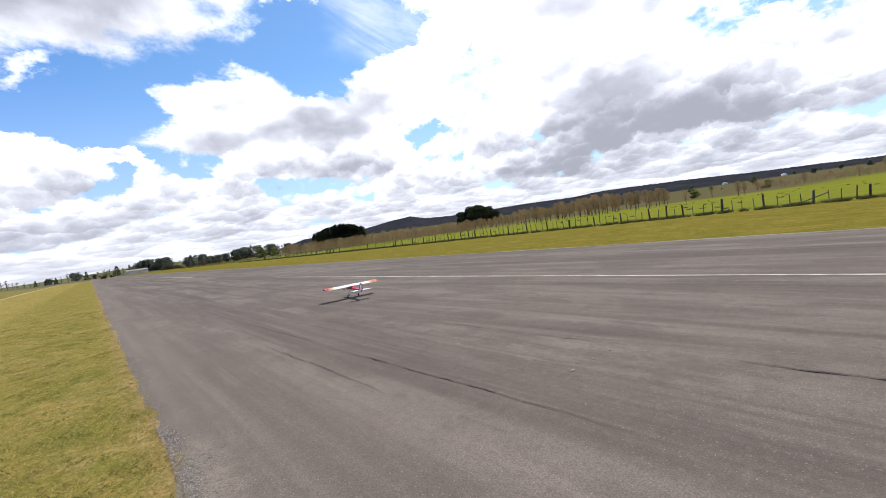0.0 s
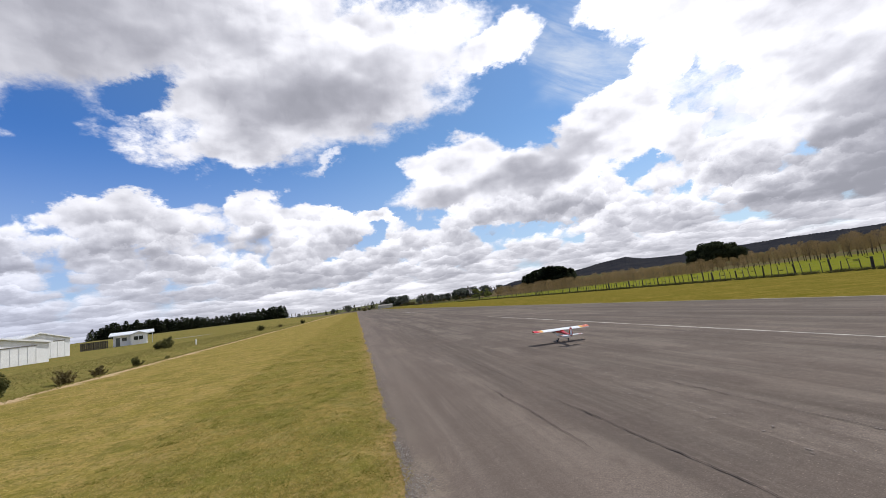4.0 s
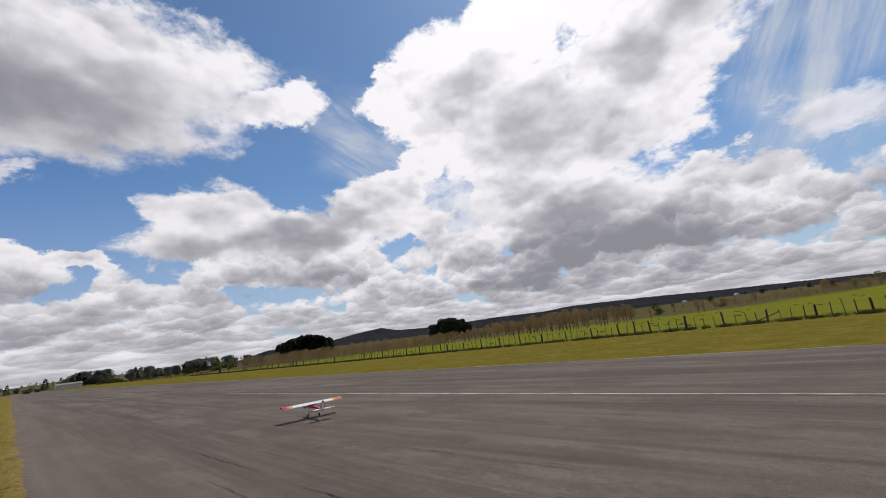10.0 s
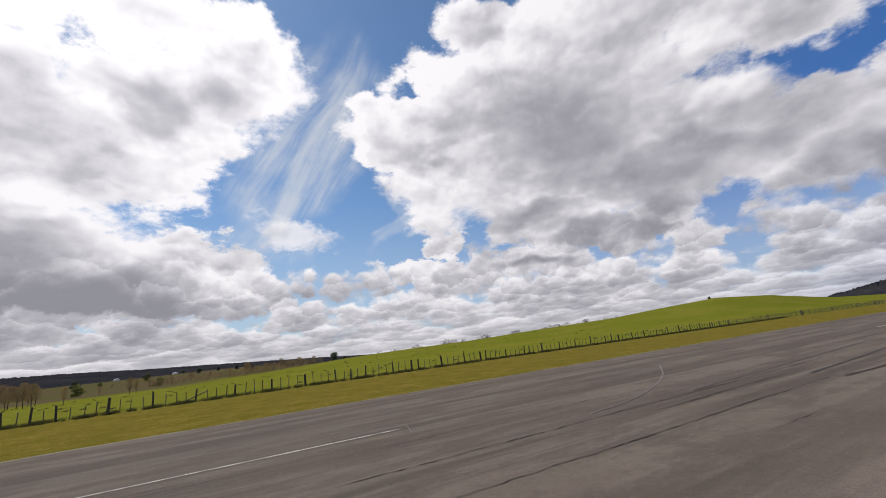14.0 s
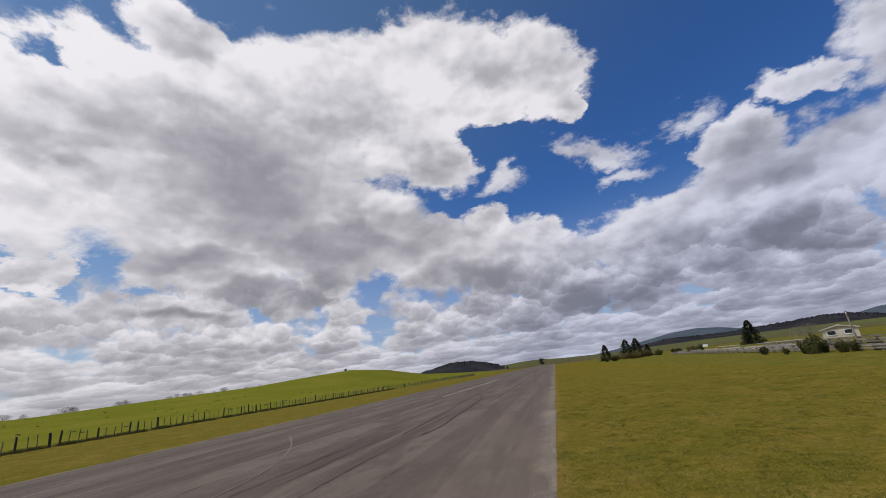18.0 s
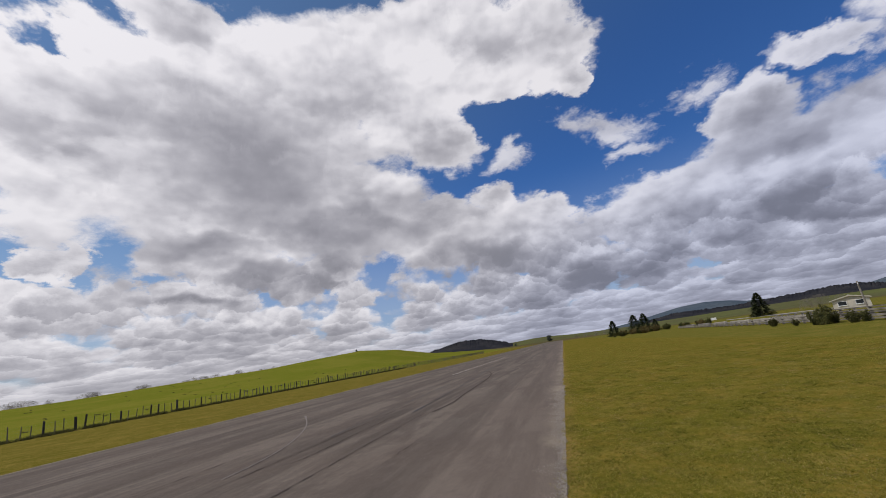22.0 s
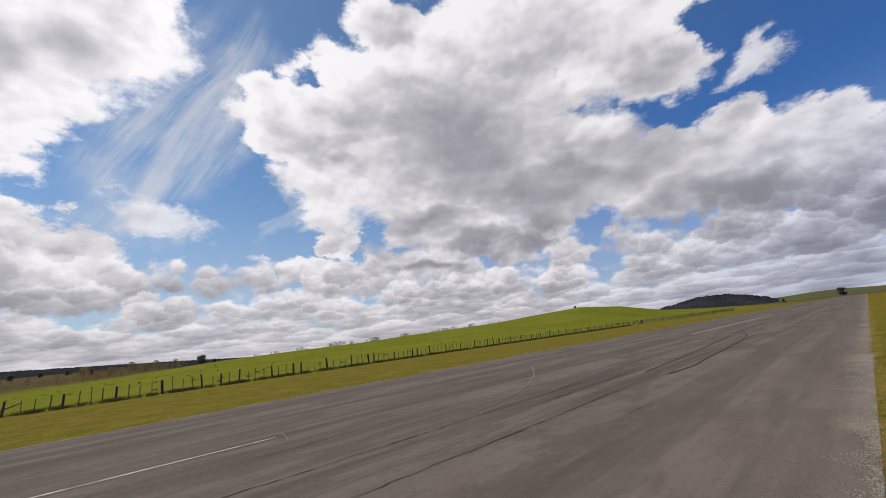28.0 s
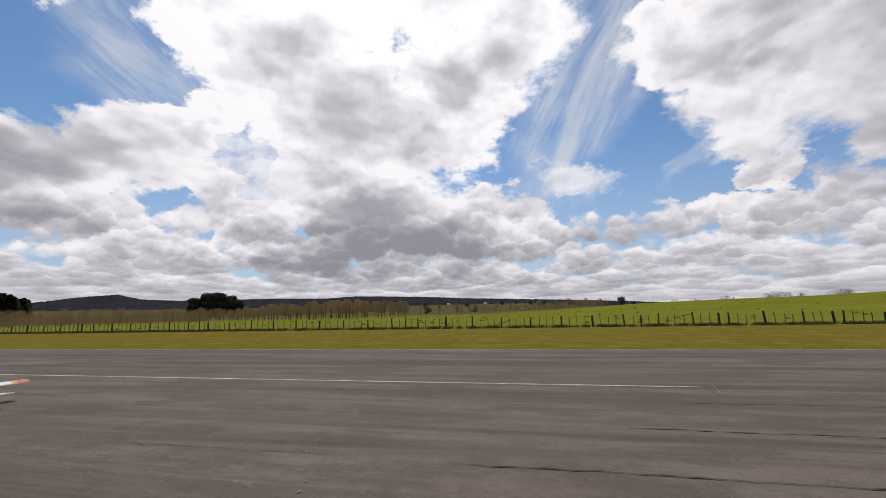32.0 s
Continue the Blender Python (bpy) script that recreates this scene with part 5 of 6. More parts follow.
for a, s in ((45.3, 0.72), (46.3, 0.92), (47.3, 1.0), (48.4, 0.97), (49.4, 0.82), (50.2, 0.62), (47.9, 0.98), (46.8, 0.95)):
    p = compass(a, 400 + rng.uniform(-8, 8))
    plant("macrocarpa", rng.choice(MACRO), (p.x, p.y, float(land_height(p.x, p.y)) + 1.5), "broad dark evergreen in a lone clump", "tree", "evergreen clump", s * 1.34, rng.uniform(0, 360))
for k in range(130):
    a = 330.6 + 20.2 * (k + rng.random()) / 130
    p = compass(a, 430 + (-8, 0, 8)[k % 3] + rng.uniform(-2, 2))
    s = 0.68 + 0.10 * math.sin((a - 330) * 0.35) + rng.uniform(-0.13, 0.09) - (0.15 if a < 332 else 0)
    plant("pine", rng.choice(PINES), (p.x, p.y), "dark pine in a straight shelter belt", "tree", "pine shelter belt", s, rng.uniform(0, 360), 1.15)
# mixed trees where the runway meets the horizon
ROUND = [leafy_tree_meshes(240 + i, 9.0, 9.5, 2000, 0.40, BARK, HAZED_LEAF, 0.04, 18) for i in range(4)]
WILLOW = [leafy_tree_meshes(250 + i, 7.0, 8.0, 1500, 0.34, BARK, PALE_LEAF, 0.10, 10) for i in range(2)]
SCRUB = [shrub_meshes(260 + i, 2.6, 2.7, 2600, 0.10, HEDGE_LEAF) for i in range(3)]
BROWN = [shrub_meshes(270 + i, 3.0, 3.2, 1500, 0.13, BROWN_LEAF) for i in range(2)]
for a, r, s, kit, lab in ((9.4, 395, 1.35, GREYS, "grey leafless tree by the farm sheds"), (10.1, 400, 1.5, GREYS, "grey leafless tree by the farm sheds"), (10.8, 395, 1.45, GREYS, "grey leafless tree by the farm sheds"), (11.4, 400, 1.2, GREYS, "grey leafless tree by the farm sheds"), (9.2, 250, 0.9, BROWN, "brown bush by the runway end"),
                          (17.3, 260, 0.95, WILLOW, "pale green spring willow"), (18.9, 270, 0.8, WILLOW, "pale green spring willow"), (14.4, 250, 1.3, SCRUB, "dark green bush by the runway end"), (13.3, 260, 0.8, SCRUB, "dark green bush by the runway end"),
                          (68, 520, 0.95, WILLOW, "pale green spring willow"), (69, 530, 0.8, WILLOW, "pale green spring willow"), (81, 560, 1.1, WILLOW, "pale green spring willow"), (77, 540, 0.7, WILLOW, "pale green spring willow"),
                          (86, 620, 0.8, ROUND, "round dark tree in the valley"), (90, 640, 0.8, ROUND, "round dark tree in the valley"), (63, 560, 0.8, ROUND, "round dark tree in the valley"), (72, 600, 0.9, ROUND, "round dark tree in the valley"), (75.2, 300, 0.95, WILLOW, "pale green spring willow"), (82, 330, 0.85, WILLOW, "pale green spring willow"), (75, 640, 0.8, ROUND, "round dark tree in the valley"),
                          (101.8, 330, 0.8, ROUND, "lone dark tree on the skyline"), (103.2, 330, 0.36, ROUND, "low dark bush on the skyline"),
                          (151.4, 222, 0.16, ROUND, "tiny bush on the pasture hilltop"), (178.3, 560, 0.95, ROUND, "round dark tree by the runway end"), (173.6, 640, 0.5, ROUND, "round dark tree by the runway end")):
    p = compass(a, r)
    plant("tree", rng.choice(kit), (p.x, p.y), lab, "tree", "", s, rng.uniform(0, 360))
LINE_A = [-10, -7, -6.2, -4.5, -2.9, -2, -0.3, 1, 2, 3.6, 5.3, 6.9, 7.3, 8.9, 9.5, 10.5, 11.4, 12.8, 14.5, 16.4, 17.5, 18.7, 21.6, 23]
LINE_E = [0.7, 0.6, 0.95, 0.45, 0.75, 0.85, 1.0, 0.6, 1.15, 1.2, 1.45, 1.4, 0.9, 0.85, 1.35, 1.45, 1.2, 1.05, 1.55, 1.8, 1.8, 1.4, 1.0, 0.9]
a = -9.6
while a < 22.5:
    r = (430 if a > 9 else 530) + rng.uniform(-18, 18)
    p = compass(a, r)
    tall = (EYE_HEIGHT + r * math.tan(radians(float(np.interp(a, LINE_A, LINE_E))))) * rng.uniform(0.52, 0.95)
    kit, full = rng.choice(((ROUND, 9.0), (GREYS, 5.0), (GREYS, 5.0), (PINES, 16.0)) if a < 9 else ((ROUND, 9.0), (ROUND, 9.0), (GREYS, 5.0), (GREYS, 5.0), (PINES, 16.0)))
    if 5.2 < a < 7.1:
        kit, full = ROUND, 9.0
    plant("tree", rng.choice(kit), (p.x, p.y), "distant tree in the line of growth beyond the runway", "tree", "trees beyond the runway end", tall / full, rng.uniform(0, 360), rng.uniform(0.85, 1.25))
    a += rng.uniform(0.17, 0.36) * (1.5 if a < 1 else 1.0)
for k in range(40):
    a = (1 + 20 * rng.random()) if k % 3 else 6 + 15 * rng.random()
    a += 3.2 if 2.6 < a < 5.8 else 0
    p = compass(a, rng.uniform(300, 400))
    plant("bush", rng.choice(BROWN + SCRUB), (p.x, p.y), "low scrub beyond the end of the runway", "bush", "scrub beyond the runway end", rng.uniform(0.5, 1.1), rng.uniform(0, 360), 1.5)
for k in range(46):
    a = 53 + 44 * rng.random()
    p = compass(a, rng.uniform(420, 900))
    plant("tree", rng.choice(ROUND + BROWN + SKYSCRUB), (p.x, p.y), "scattered tree among the valley fields", "tree", "valley trees", rng.uniform(0.5, 0.95), rng.uniform(0, 360))
# scrub by the sheds and along the track fence
for at, s, kit, lab in (((-15.9, 21.8), 0.48, SCRUB, "dark rounded scrub bush in rough grass"), ((-15.2, 25.2), 0.33, BROWN, "straggly brown bush in rough grass"), ((-15.0, 27.6), 0.26, BROWN, "straggly brown bush in rough grass"),
                        ((-13.8, 29.2), 0.28, SCRUB, "straggly bush in rough grass"), ((-14, 33.8), 0.13, SCRUB, "small tuft of scrub"), ((-21.5, 52.0), 0.58, SCRUB, "dark rounded scrub bush in rough grass"), ((-22.6, 52.6), 0.38, SCRUB, "dark rounded scrub bush in rough grass"),
                        ((-18, 82), 0.5, SCRUB, "low scrub bush in rough grass"), ((-14, 110), 0.5, SCRUB, "low scrub bush in rough grass"), ((-17, 96), 0.3, BROWN, "low brown scrub in rough grass")):
    plant("bush", rng.choice(kit), at, lab, "bush", "", s * (1.15 if at[1] < 0 else 0.9), rng.uniform(0, 360), 0.85 if at[1] < 0 else 1.1)
for a, r, tall in ((203.1, 51, 0.9), (204.9, 46, 0.62), (206.6, 43, 1.25), (207.3, 42, 1.45), (208.0, 42.5, 1.1), (209.4, 40, 0.95), (210.2, 40, 0.8), (211.7, 39.5, 0.8), (213.6, 34, 1.15), (214.2, 34, 1.35), (215.2, 33, 1.05), (216.3, 33.6, 0.7)):
    p = compass(a, r)
    plant("bush", rng.choice(SCRUB), (p.x, p.y), "dense dark green hedge bush at the barrier", "bush", "hedge bushes", tall / 2.5, rng.uniform(0, 360), 0.8)
FIRS = [conifer_meshes(300 + i, 8.0, 6.6, 3000, DARK_LEAF, 0.22, 0.0) for i in range(3)]
for a, r, s, lab in ((173.4 - 360, 150, 0.66, "dark fir beside the runway end"), (189.2, 150, 0.78, "dark fir beside the field"), (190.4, 155, 0.80, "dark fir beside the field"), (191.6, 158, 0.5, "dark fir beside the field"),
                     (202.4, 150, 0.88, "tall ragged dark fir by the track"), (202.0, 152, 0.5, "ragged dark fir by the track"), (215.4, 118, 0.40, "slim dark cypress by the hut"), (216.0, 120, 0.34, "slim dark cypress by the hut")):
    aa = 186.6 if a < 0 else a
    p = compass(aa, r)
    plant("fir", rng.choice(FIRS), (p.x, p.y), lab, "tree", "", s, rng.uniform(0, 360), 0.5 if "slim" in lab else 1.0)
for k in range(34):
    a = 186.5 + 11 * rng.random()
    p = compass(a, rng.uniform(118, 150))
    plant("bush", rng.choice(BROWN + SCRUB), (p.x, p.y), "low brown scrub beside the field", "bush", "scrub at the field edge", rng.uniform(0.35, 0.75), rng.uniform(0, 360))
for a, r, s in ((206.5, 150, 0.8), (207.5, 150, 0.9), (217.5, 170, 1.0), (218.3, 172, 1.1), (219.0, 175, 1.15), (219.8, 176, 1.0), (222.5, 230, 1.1), (223.5, 232, 1.2), (209, 160, 0.7), (181.8, 420, 1.0), (183.0, 420, 0.9), (184.4, 400, 0.9), (185.5, 390, 0.8)):
    p = compass(a, r)
    plant("bare_tree", rng.choice(SKYSCRUB), (p.x, p.y), "grey leafless tree among the farm buildings", "tree", "", s * 1.5, rng.uniform(0, 360), 0.9)


# ---- buildings ----
def gable_shed(at, turn, wide, deep, eave, ridge, name, label, wall_mat, roof_mat, category="shed", door=None, group=""):
    """Ridge along y, gable front at y = 0, the body behind it. Origin at the middle of the front."""
    t = thing(name, (at[0], at[1], float(land_height(*at))), label, category, group, turn)
    w = wide / 2
    part("gable_wall", prism([(-w, -0.1), (w, -0.1), (w, eave), (0, ridge), (-w, eave)], "y", 0, 0.12), wall_mat, t)
    part("back_wall", prism([(-w, -0.1), (w, -0.1), (w, eave), (0, ridge), (-w, eave)], "y", deep - 0.12, deep), wall_mat, t)
    part("side_wall", boxed(-w, -w + 0.12, 0.12, deep - 0.12, -0.1, eave), wall_mat, t)
    part("side_wall", boxed(w - 0.12, w, 0.12, deep - 0.12, -0.1, eave), wall_mat, t)
    o = 0.25
    rise = (ridge - eave) / w
    for s in (-1, 1):
        roof = part("roof", prism([(0, ridge + 0.02), (s * (w + o), eave - rise * o + 0.02), (s * (w + o), eave - rise * o + 0.10), (0, ridge + 0.12)], "y", -o, deep + o), roof_mat, t)
        for k in range(int(deep // 1.2)):
            bm = prism([(s * 0.1, ridge + 0.10 - rise * 0.1), (s * (w + o), eave - rise * o + 0.10), (s * (w + o), eave - rise * o + 0.14), (s * 0.1, ridge + 0.145 - rise * 0.1)], "y", k * 1.2 + 0.3, k * 1.2 + 0.36)
            part("roof_rib", bm, roof_mat, roof)
    part("ridge_cap", prism([(-0.2, ridge + 0.06), (0.2, ridge + 0.06), (0, ridge + 0.19)], "y", -o, deep + o), roof_mat, t)
    for s in (-1, 1):
        part("barge_board", prism([(0, ridge - 0.02), (s * (w + o), eave - rise * o - 0.02), (s * (w + o), eave - rise * o + 0.14), (0, ridge + 0.16)], "y", -o - 0.03, -o), wall_mat, t)
    for d in door or ():
        x0, x1, z1 = d
        dr = part("door", boxed(x0, x1, -0.07, -0.005, 0.02, z1), wall_mat, t, "white sheet steel door")
        n = max(1, int((x1 - x0) / 0.8))
        for k in range(n + 1):
            x = x0 + (x1 - x0) * k / n
            part("door_rib", boxed(x - 0.02, x + 0.02, -0.10, -0.07, 0.02, z1), roof_mat, dr)
        part("door_track", boxed(x0 - 0.1, x1 + 0.1, -0.12, -0.005, z1, z1 + 0.10), GREY_RAIL, t)
    return t


def add_window(parent, x0, x1, z0, z1, y=-0.02, frame_mat=None):
    win = part("window", boxed(x0, x1, y - 0.03, y, z0, z1), frame_mat or WHITE_STEEL, parent)
    n = max(1, int((x1 - x0) / 0.9))
    for k in range(n):
        a, b = x0 + (x1 - x0) * k / n, x0 + (x1 - x0) * (k + 1) / n
        part("pane", boxed(a + 0.06, b - 0.06, y - 0.045, y - 0.032, z0 + 0.06, z1 - 0.06), DARK_GLASS, win)
    part("sill", boxed(x0 - 0.06, x1 + 0.06, y - 0.09, y, z0 - 0.06, z0), frame_mat or WHITE_STEEL, win)
    return win


# two white hangars past the mown strip
gable_shed((-41.2, 57.7), 58.0, 9.0, 14.0, 2.45, 3.35, "hangar", "white sheet steel hangar with a wide closed door", WHITE_STEEL, ROOF_WHITE, "hangar", [(-3.2, 3.2, 2.2)], "hangars")
gable_shed((-50.0, 77.2), 58.0, 8.0, 15.0, 3.0, 4.2, "hangar", "white gabled steel hangar with sliding doors", WHITE_STEEL, ROOF_WHITE, "hangar", [(-3.4, -0.6, 2.7), (-0.5, 3.2, 2.7)], "hangars")
gable_shed((-61.5, 87.3), 58.0, 9.0, 15.0, 3.0, 4.2, "hangar", "white gabled steel hangar behind the others", WHITE_STEEL, ROOF_WHITE, "hangar", [(-3.2, 3.2, 2.6)], "hangars")


def bungalow():
    t = thing("house", (-53.7, 111.1, float(land_height(-56, 110))), "small white bungalow with a pale low roof", "house", "", 22.0)
    part("wall", boxed(-3.2, 3.2, 0, 0.15, -0.1, 2.5), WHITE_STEEL, t)
    part("wall", boxed(-3.2, 3.2, 5.85, 6.0, -0.1, 2.5), WHITE_STEEL, t)
    part("wall", boxed(-3.2, -3.05, 0.15, 5.85, -0.1, 2.5), WHITE_STEEL, t)
    part("wall", boxed(3.05, 3.2, 0.15, 5.85, -0.1, 2.5), WHITE_STEEL, t)
    part("roof", prism([(-0.6, 2.5), (6.6, 2.5), (6.6, 2.62), (3.0, 3.35), (-0.6, 2.62)], "x", -4.0, 4.6), ROOF_WHITE, t)
    part("fascia", boxed(-4.0, 4.6, -0.66, -0.6, 2.42, 2.62), WHITE_STEEL, t)
    wing = part("front_wing", prism([(0.2, -0.1), (3.2, -0.1), (3.2, 2.35), (1.7, 3.0), (0.2, 2.35)], "y", -1.3, -0.004), WHITE_STEEL, t)
    for s, x in ((-1, -0.15), (1, 3.55)):
        part("roof", prism([(1.7, 3.03), (x, 2.26), (x, 2.36), (1.7, 3.14)], "y", -1.65, 0.9), ROOF_WHITE, wing)
    add_window(t, 0.7, 2.6, 1.0, 2.0, -1.31)
    add_window(t, -1.6, -0.6, 1.1, 2.0)
    dr = part("door", boxed(-2.7, -1.9, -0.05, -0.004, 0, 2.0), DULL_WALL, t)
    part("handle", boxed(-2.05, -1.98, -0.09, -0.05, 0.95, 1.1), ALLOY, dr)
    part("porch_post", boxed(4.3, 4.4, -0.5, -0.4, -0.1, 2.5), WHITE_STEEL, t)
    return t


bungalow()
lean = thing("wood_store", (-58.4, 106.2, float(land_height(-60.6, 105))), "dark slatted timber screen beside the bungalow", "shed", "", 22.0)
for k in range(16):
    part("slat", boxed(-2.4 + 0.3 * k, -2.4 + 0.3 * k + 0.26, 0, 0.05, -0.1, 1.75), DARK_WOOD, lean)
part("rail", boxed(-2.4, 2.4, 0.05, 0.12, 1.3, 1.4), DARK_WOOD, lean)
part("rail", boxed(-2.4, 2.4, 0.05, 0.12, 0.3, 0.4), DARK_WOOD, lean)
yard = new("track", mesh_of("track", [(-48.5, 112, 0.05), (-40, 117, 0.05), (-39, 124, 0.06), (-48, 120, 0.05)], [(0, 1, 2, 3)], PALE_ROAD))
tagged(yard, "pale gravel yard beside the bungalow", "track", kind="structure")
marker = thing("marker_post", (-18.3, 51.5, float(land_height(-18.3, 51.5))), "short white marker post in rough grass", "post")
part("post", boxed(-0.05, 0.05, -0.05, 0.05, -0.1, 0.65, 0.01), WHITE_STEEL, marker)

# far shed by the horizon, tiny farmhouses in the valley
gable_shed((33.5, 379.0), 92.0, 7.0, 13.0, 2.5, 3.5, "farm_shed", "long low pale farm shed by the horizon", CREAM, GREY_RAIL)
for a, r in ((78.4, 900), (83.7, 880)):
    p = compass(a, r)
    gable_shed((p.x, p.y), -a + 20, 6, 8, 2.6, 4.0, "farmhouse", "tiny white farmhouse among the valley fields", WHITE_STEEL, ROOF_WHITE, "house", None, "valley farmhouses")

# buildings beyond the near end of the field
h2 = gable_shed((-45.5, -80.0), 150.0, 4.4, 5.5, 1.5, 2.05, "house", "low cream weatherboard house with a white roof", CREAM, ROOF_WHITE, "house", None)
add_window(h2, -1.6, -0.5, 0.6, 1.3)
add_window(h2, 0.5, 1.6, 0.6, 1.3)


def hip_hut(at, turn, w, eave, top):
    t = thing("hut", (at[0], at[1], float(land_height(*at))), "square cream hut with a faded hipped roof", "hut", "", turn)
    part("wall", boxed(-w, w, -w, w, -0.1, eave), CREAM, t)
    bm = bmesh.new()
    o = w + 0.45
    base = [bm.verts.new(q) for q in ((-o, -o, eave), (o, -o, eave), (o, o, eave), (-o, o, eave))]
    peak = [bm.verts.new((-0.5, 0, top)), bm.verts.new((0.5, 0, top))]
    bm.faces.new(base[::-1])
    bm.faces.new((base[0], base[1], peak[1], peak[0]))
    bm.faces.new((base[2], base[3], peak[0], peak[1]))
    bm.faces.new((base[1], base[2], peak[1]))
    bm.faces.new((base[3], base[0], peak[0]))
    part("roof", bm, TERRACOTTA, t)
    for s in (-1, 1):
        part("veranda_post", boxed(s * (o - 0.1) - 0.05, s * (o - 0.1) + 0.05, -o + 0.05, -o + 0.15, -0.1, eave), CREAM, t)
    add_window(t, -0.6, 0.6, 0.7, 1.5, -w - 0.005)
    return t


hip_hut((-63.0, -86.0), 145.0, 1.35, 1.5, 2.15)
track = new("track", mesh_of("track", [tuple(compass(a, r, 0.03)) for a, r in ((199, 165), (204, 132), (209, 116), (209, 128), (204, 150), (199, 190))], [(0, 1, 4, 5), (1, 2, 3, 4)], PALE_ROAD))
tagged(track, "pale gravel track bend beyond the barrier", "track", kind="structure")


def red_house(at, turn, wide, label):
    t = gable_shed(at, turn, 7.0, wide, 2.9, 4.6, "clubhouse", label, DULL_WALL, RED_ROOF, "building", None, "red roofed buildings")
    add_window(t, -1.6, 1.6, 1.0, 2.3, -0.02, CREAM)
    part("white_panel", boxed(1.9, 3.2, -0.05, -0.004, 0.5, 2.4), WHITE_STEEL, t)
    part("cupola", prism([(-0.5, 4.5), (0.5, 4.5), (0.5, 5.0), (0, 5.4), (-0.5, 5.0)], "y", 2.0, 3.0), RED_ROOF, t)
    for k in range(5):
        part("veranda_post", boxed(-5.0, -4.88, 1.0 + k * wide / 5, 1.12 + k * wide / 5, -0.1, 2.5), CREAM, t)
    part("veranda_roof", prism([(-5.2, 2.45), (-3.5, 2.85), (-3.5, 2.95), (-5.2, 2.55)], "y", 0.3, wide - 0.3), RED_ROOF, t)
    return t


red_house((-126.0, -137.0), 168.0, 16.0, "dull green clubhouse with a bright red iron roof")
red_house((-148.0, -134.0), 168.0, 14.0, "dull green outbuilding with a bright red iron roof")


# ---- rail barrier of the track, with posts, boards and teal barrels ----
def barrier(pts, tall):
    t = thing("barrier", (0, 0, 0), "weathered timber rail barrier along the track", "fence")
    gap = 2.4
    for (x0, y0), (x1, y1) in zip(pts[:-1], pts[1:]):
        d = math.hypot(x1 - x0, y1 - y0)
        n = int(d / gap)
        for k in range(n):
            f = k / n
            x, y = x0 + (x1 - x0) * f, y0 + (y1 - y0) * f
            z = float(land_height(x, y))
            part("post", boxed(x - 0.09, x + 0.09, y - 0.09, y + 0.09, z - 0.1, z + tall), GREY_RAIL, t)
        turn = math.degrees(math.atan2(-(x1 - x0), y1 - y0))
        for zz, hh in ((tall * 0.28, 0.11), (tall * 0.60, 0.15), (tall * 0.96, 0.10)):
            ob = part("rail", boxed(-0.05, 0.05, -d / 2, d / 2, zz - hh / 2, zz + hh / 2), GREY_RAIL, t)
            ob.matrix_local = pose((x0 + x1) / 2 + 0.12, (y0 + y1) / 2, 0, 0, 0, turn)
    return t


barrier([(-18.6, -8.0), (-19.0, -18.5), (-20.2, -30.0), (-21.6, -45.0), (-24.0, -65.0), (-27.0, -90.0), (-30.0, -120.0)], 0.62)
barrier([(-24.5, -10.0), (-25.4, -22.0), (-26.6, -36.0), (-28.4, -52.0), (-31.5, -74.0)], 0.72)
for k, (x, y) in enumerate(((-18.5, -19.3), (-18.75, -22.2), (-18.85, -22.9), (-19.1, -26.0))):
    b = thing("barrel", (x, y, 0), "faded teal plastic barrel against the barrier", "barrel", "barrier barrels")
    bm = bmesh.new()
    rod(bm, (0, 0, 0), (0, 0, 0.52), 0.20, 0.20, 12)
    part("drum", bm, TEAL, b)
    for z in (0.17, 0.35):
        bm = bmesh.new()
        rod(bm, (0, 0, z - 0.02), (0, 0, z + 0.02), 0.21, 0.21, 12)
        part("hoop", bm, TEAL, b)
for k, (x, y, s) in enumerate(((-25.5, -50, 1), (-26.4, -58, 1.2), (-28, -68, 1), (-29.5, -80, 1.3), (-31.5, -95, 1), (-33, -110, 1.2), (-35, -128, 1))):
    b = thing("barrier_block", (x, y, 0), "low pale concrete track barrier block", "barrier", "track barrier blocks", 8)
    part("block", prism([(-0.3, 0), (0.3, 0), (0.15, 0.55), (-0.15, 0.55)], "y", -2.2 * s, 2.2 * s), CONCRETE, b)
    part("base_strip", boxed(-0.36, 0.36, -2.2 * s, 2.2 * s, 0, 0.08), GREY_RAIL, b)


def power_pole(at, tall, turn):
    t = thing("power_pole", (at[0], at[1], float(land_height(*at))), "grey timber power pole with a crossarm", "pole", "power poles", turn)
    bm = bmesh.new()
    rod(bm, (0, 0, -0.2), (0, 0, tall), 0.14, 0.10, 8)
    part("pole", bm, GREY_RAIL, t)
    part("crossarm", boxed(-0.9, 0.9, -0.06, 0.06, tall - 0.6, tall - 0.45), GREY_RAIL, t)
    for x in (-0.8, -0.4, 0.4, 0.8):
        bm = bmesh.new()
        rod(bm, (x, 0, tall - 0.45), (x, 0, tall - 0.25), 0.04, 0.03, 6)
        part("insulator", bm, WHITE_STEEL, t)


power_pole((-42.0, -71.0), 3.9, 60)
power_pole((-72.0, -89.0), 4.8, 60)


def track_sign(at, turn):
    t = thing("sign_board", (at[0], at[1], float(land_height(*at))), "small blank white board on two legs", "sign", "", turn)
    part("board", boxed(-0.9, 0.9, -0.03, 0.03, 0.7, 1.5), WHITE_STEEL, t)
    for x in (-0.6, 0.6):
        part("leg", boxed(x - 0.04, x + 0.04, 0.03, 0.10, -0.1, 1.4), GREY_RAIL, t)


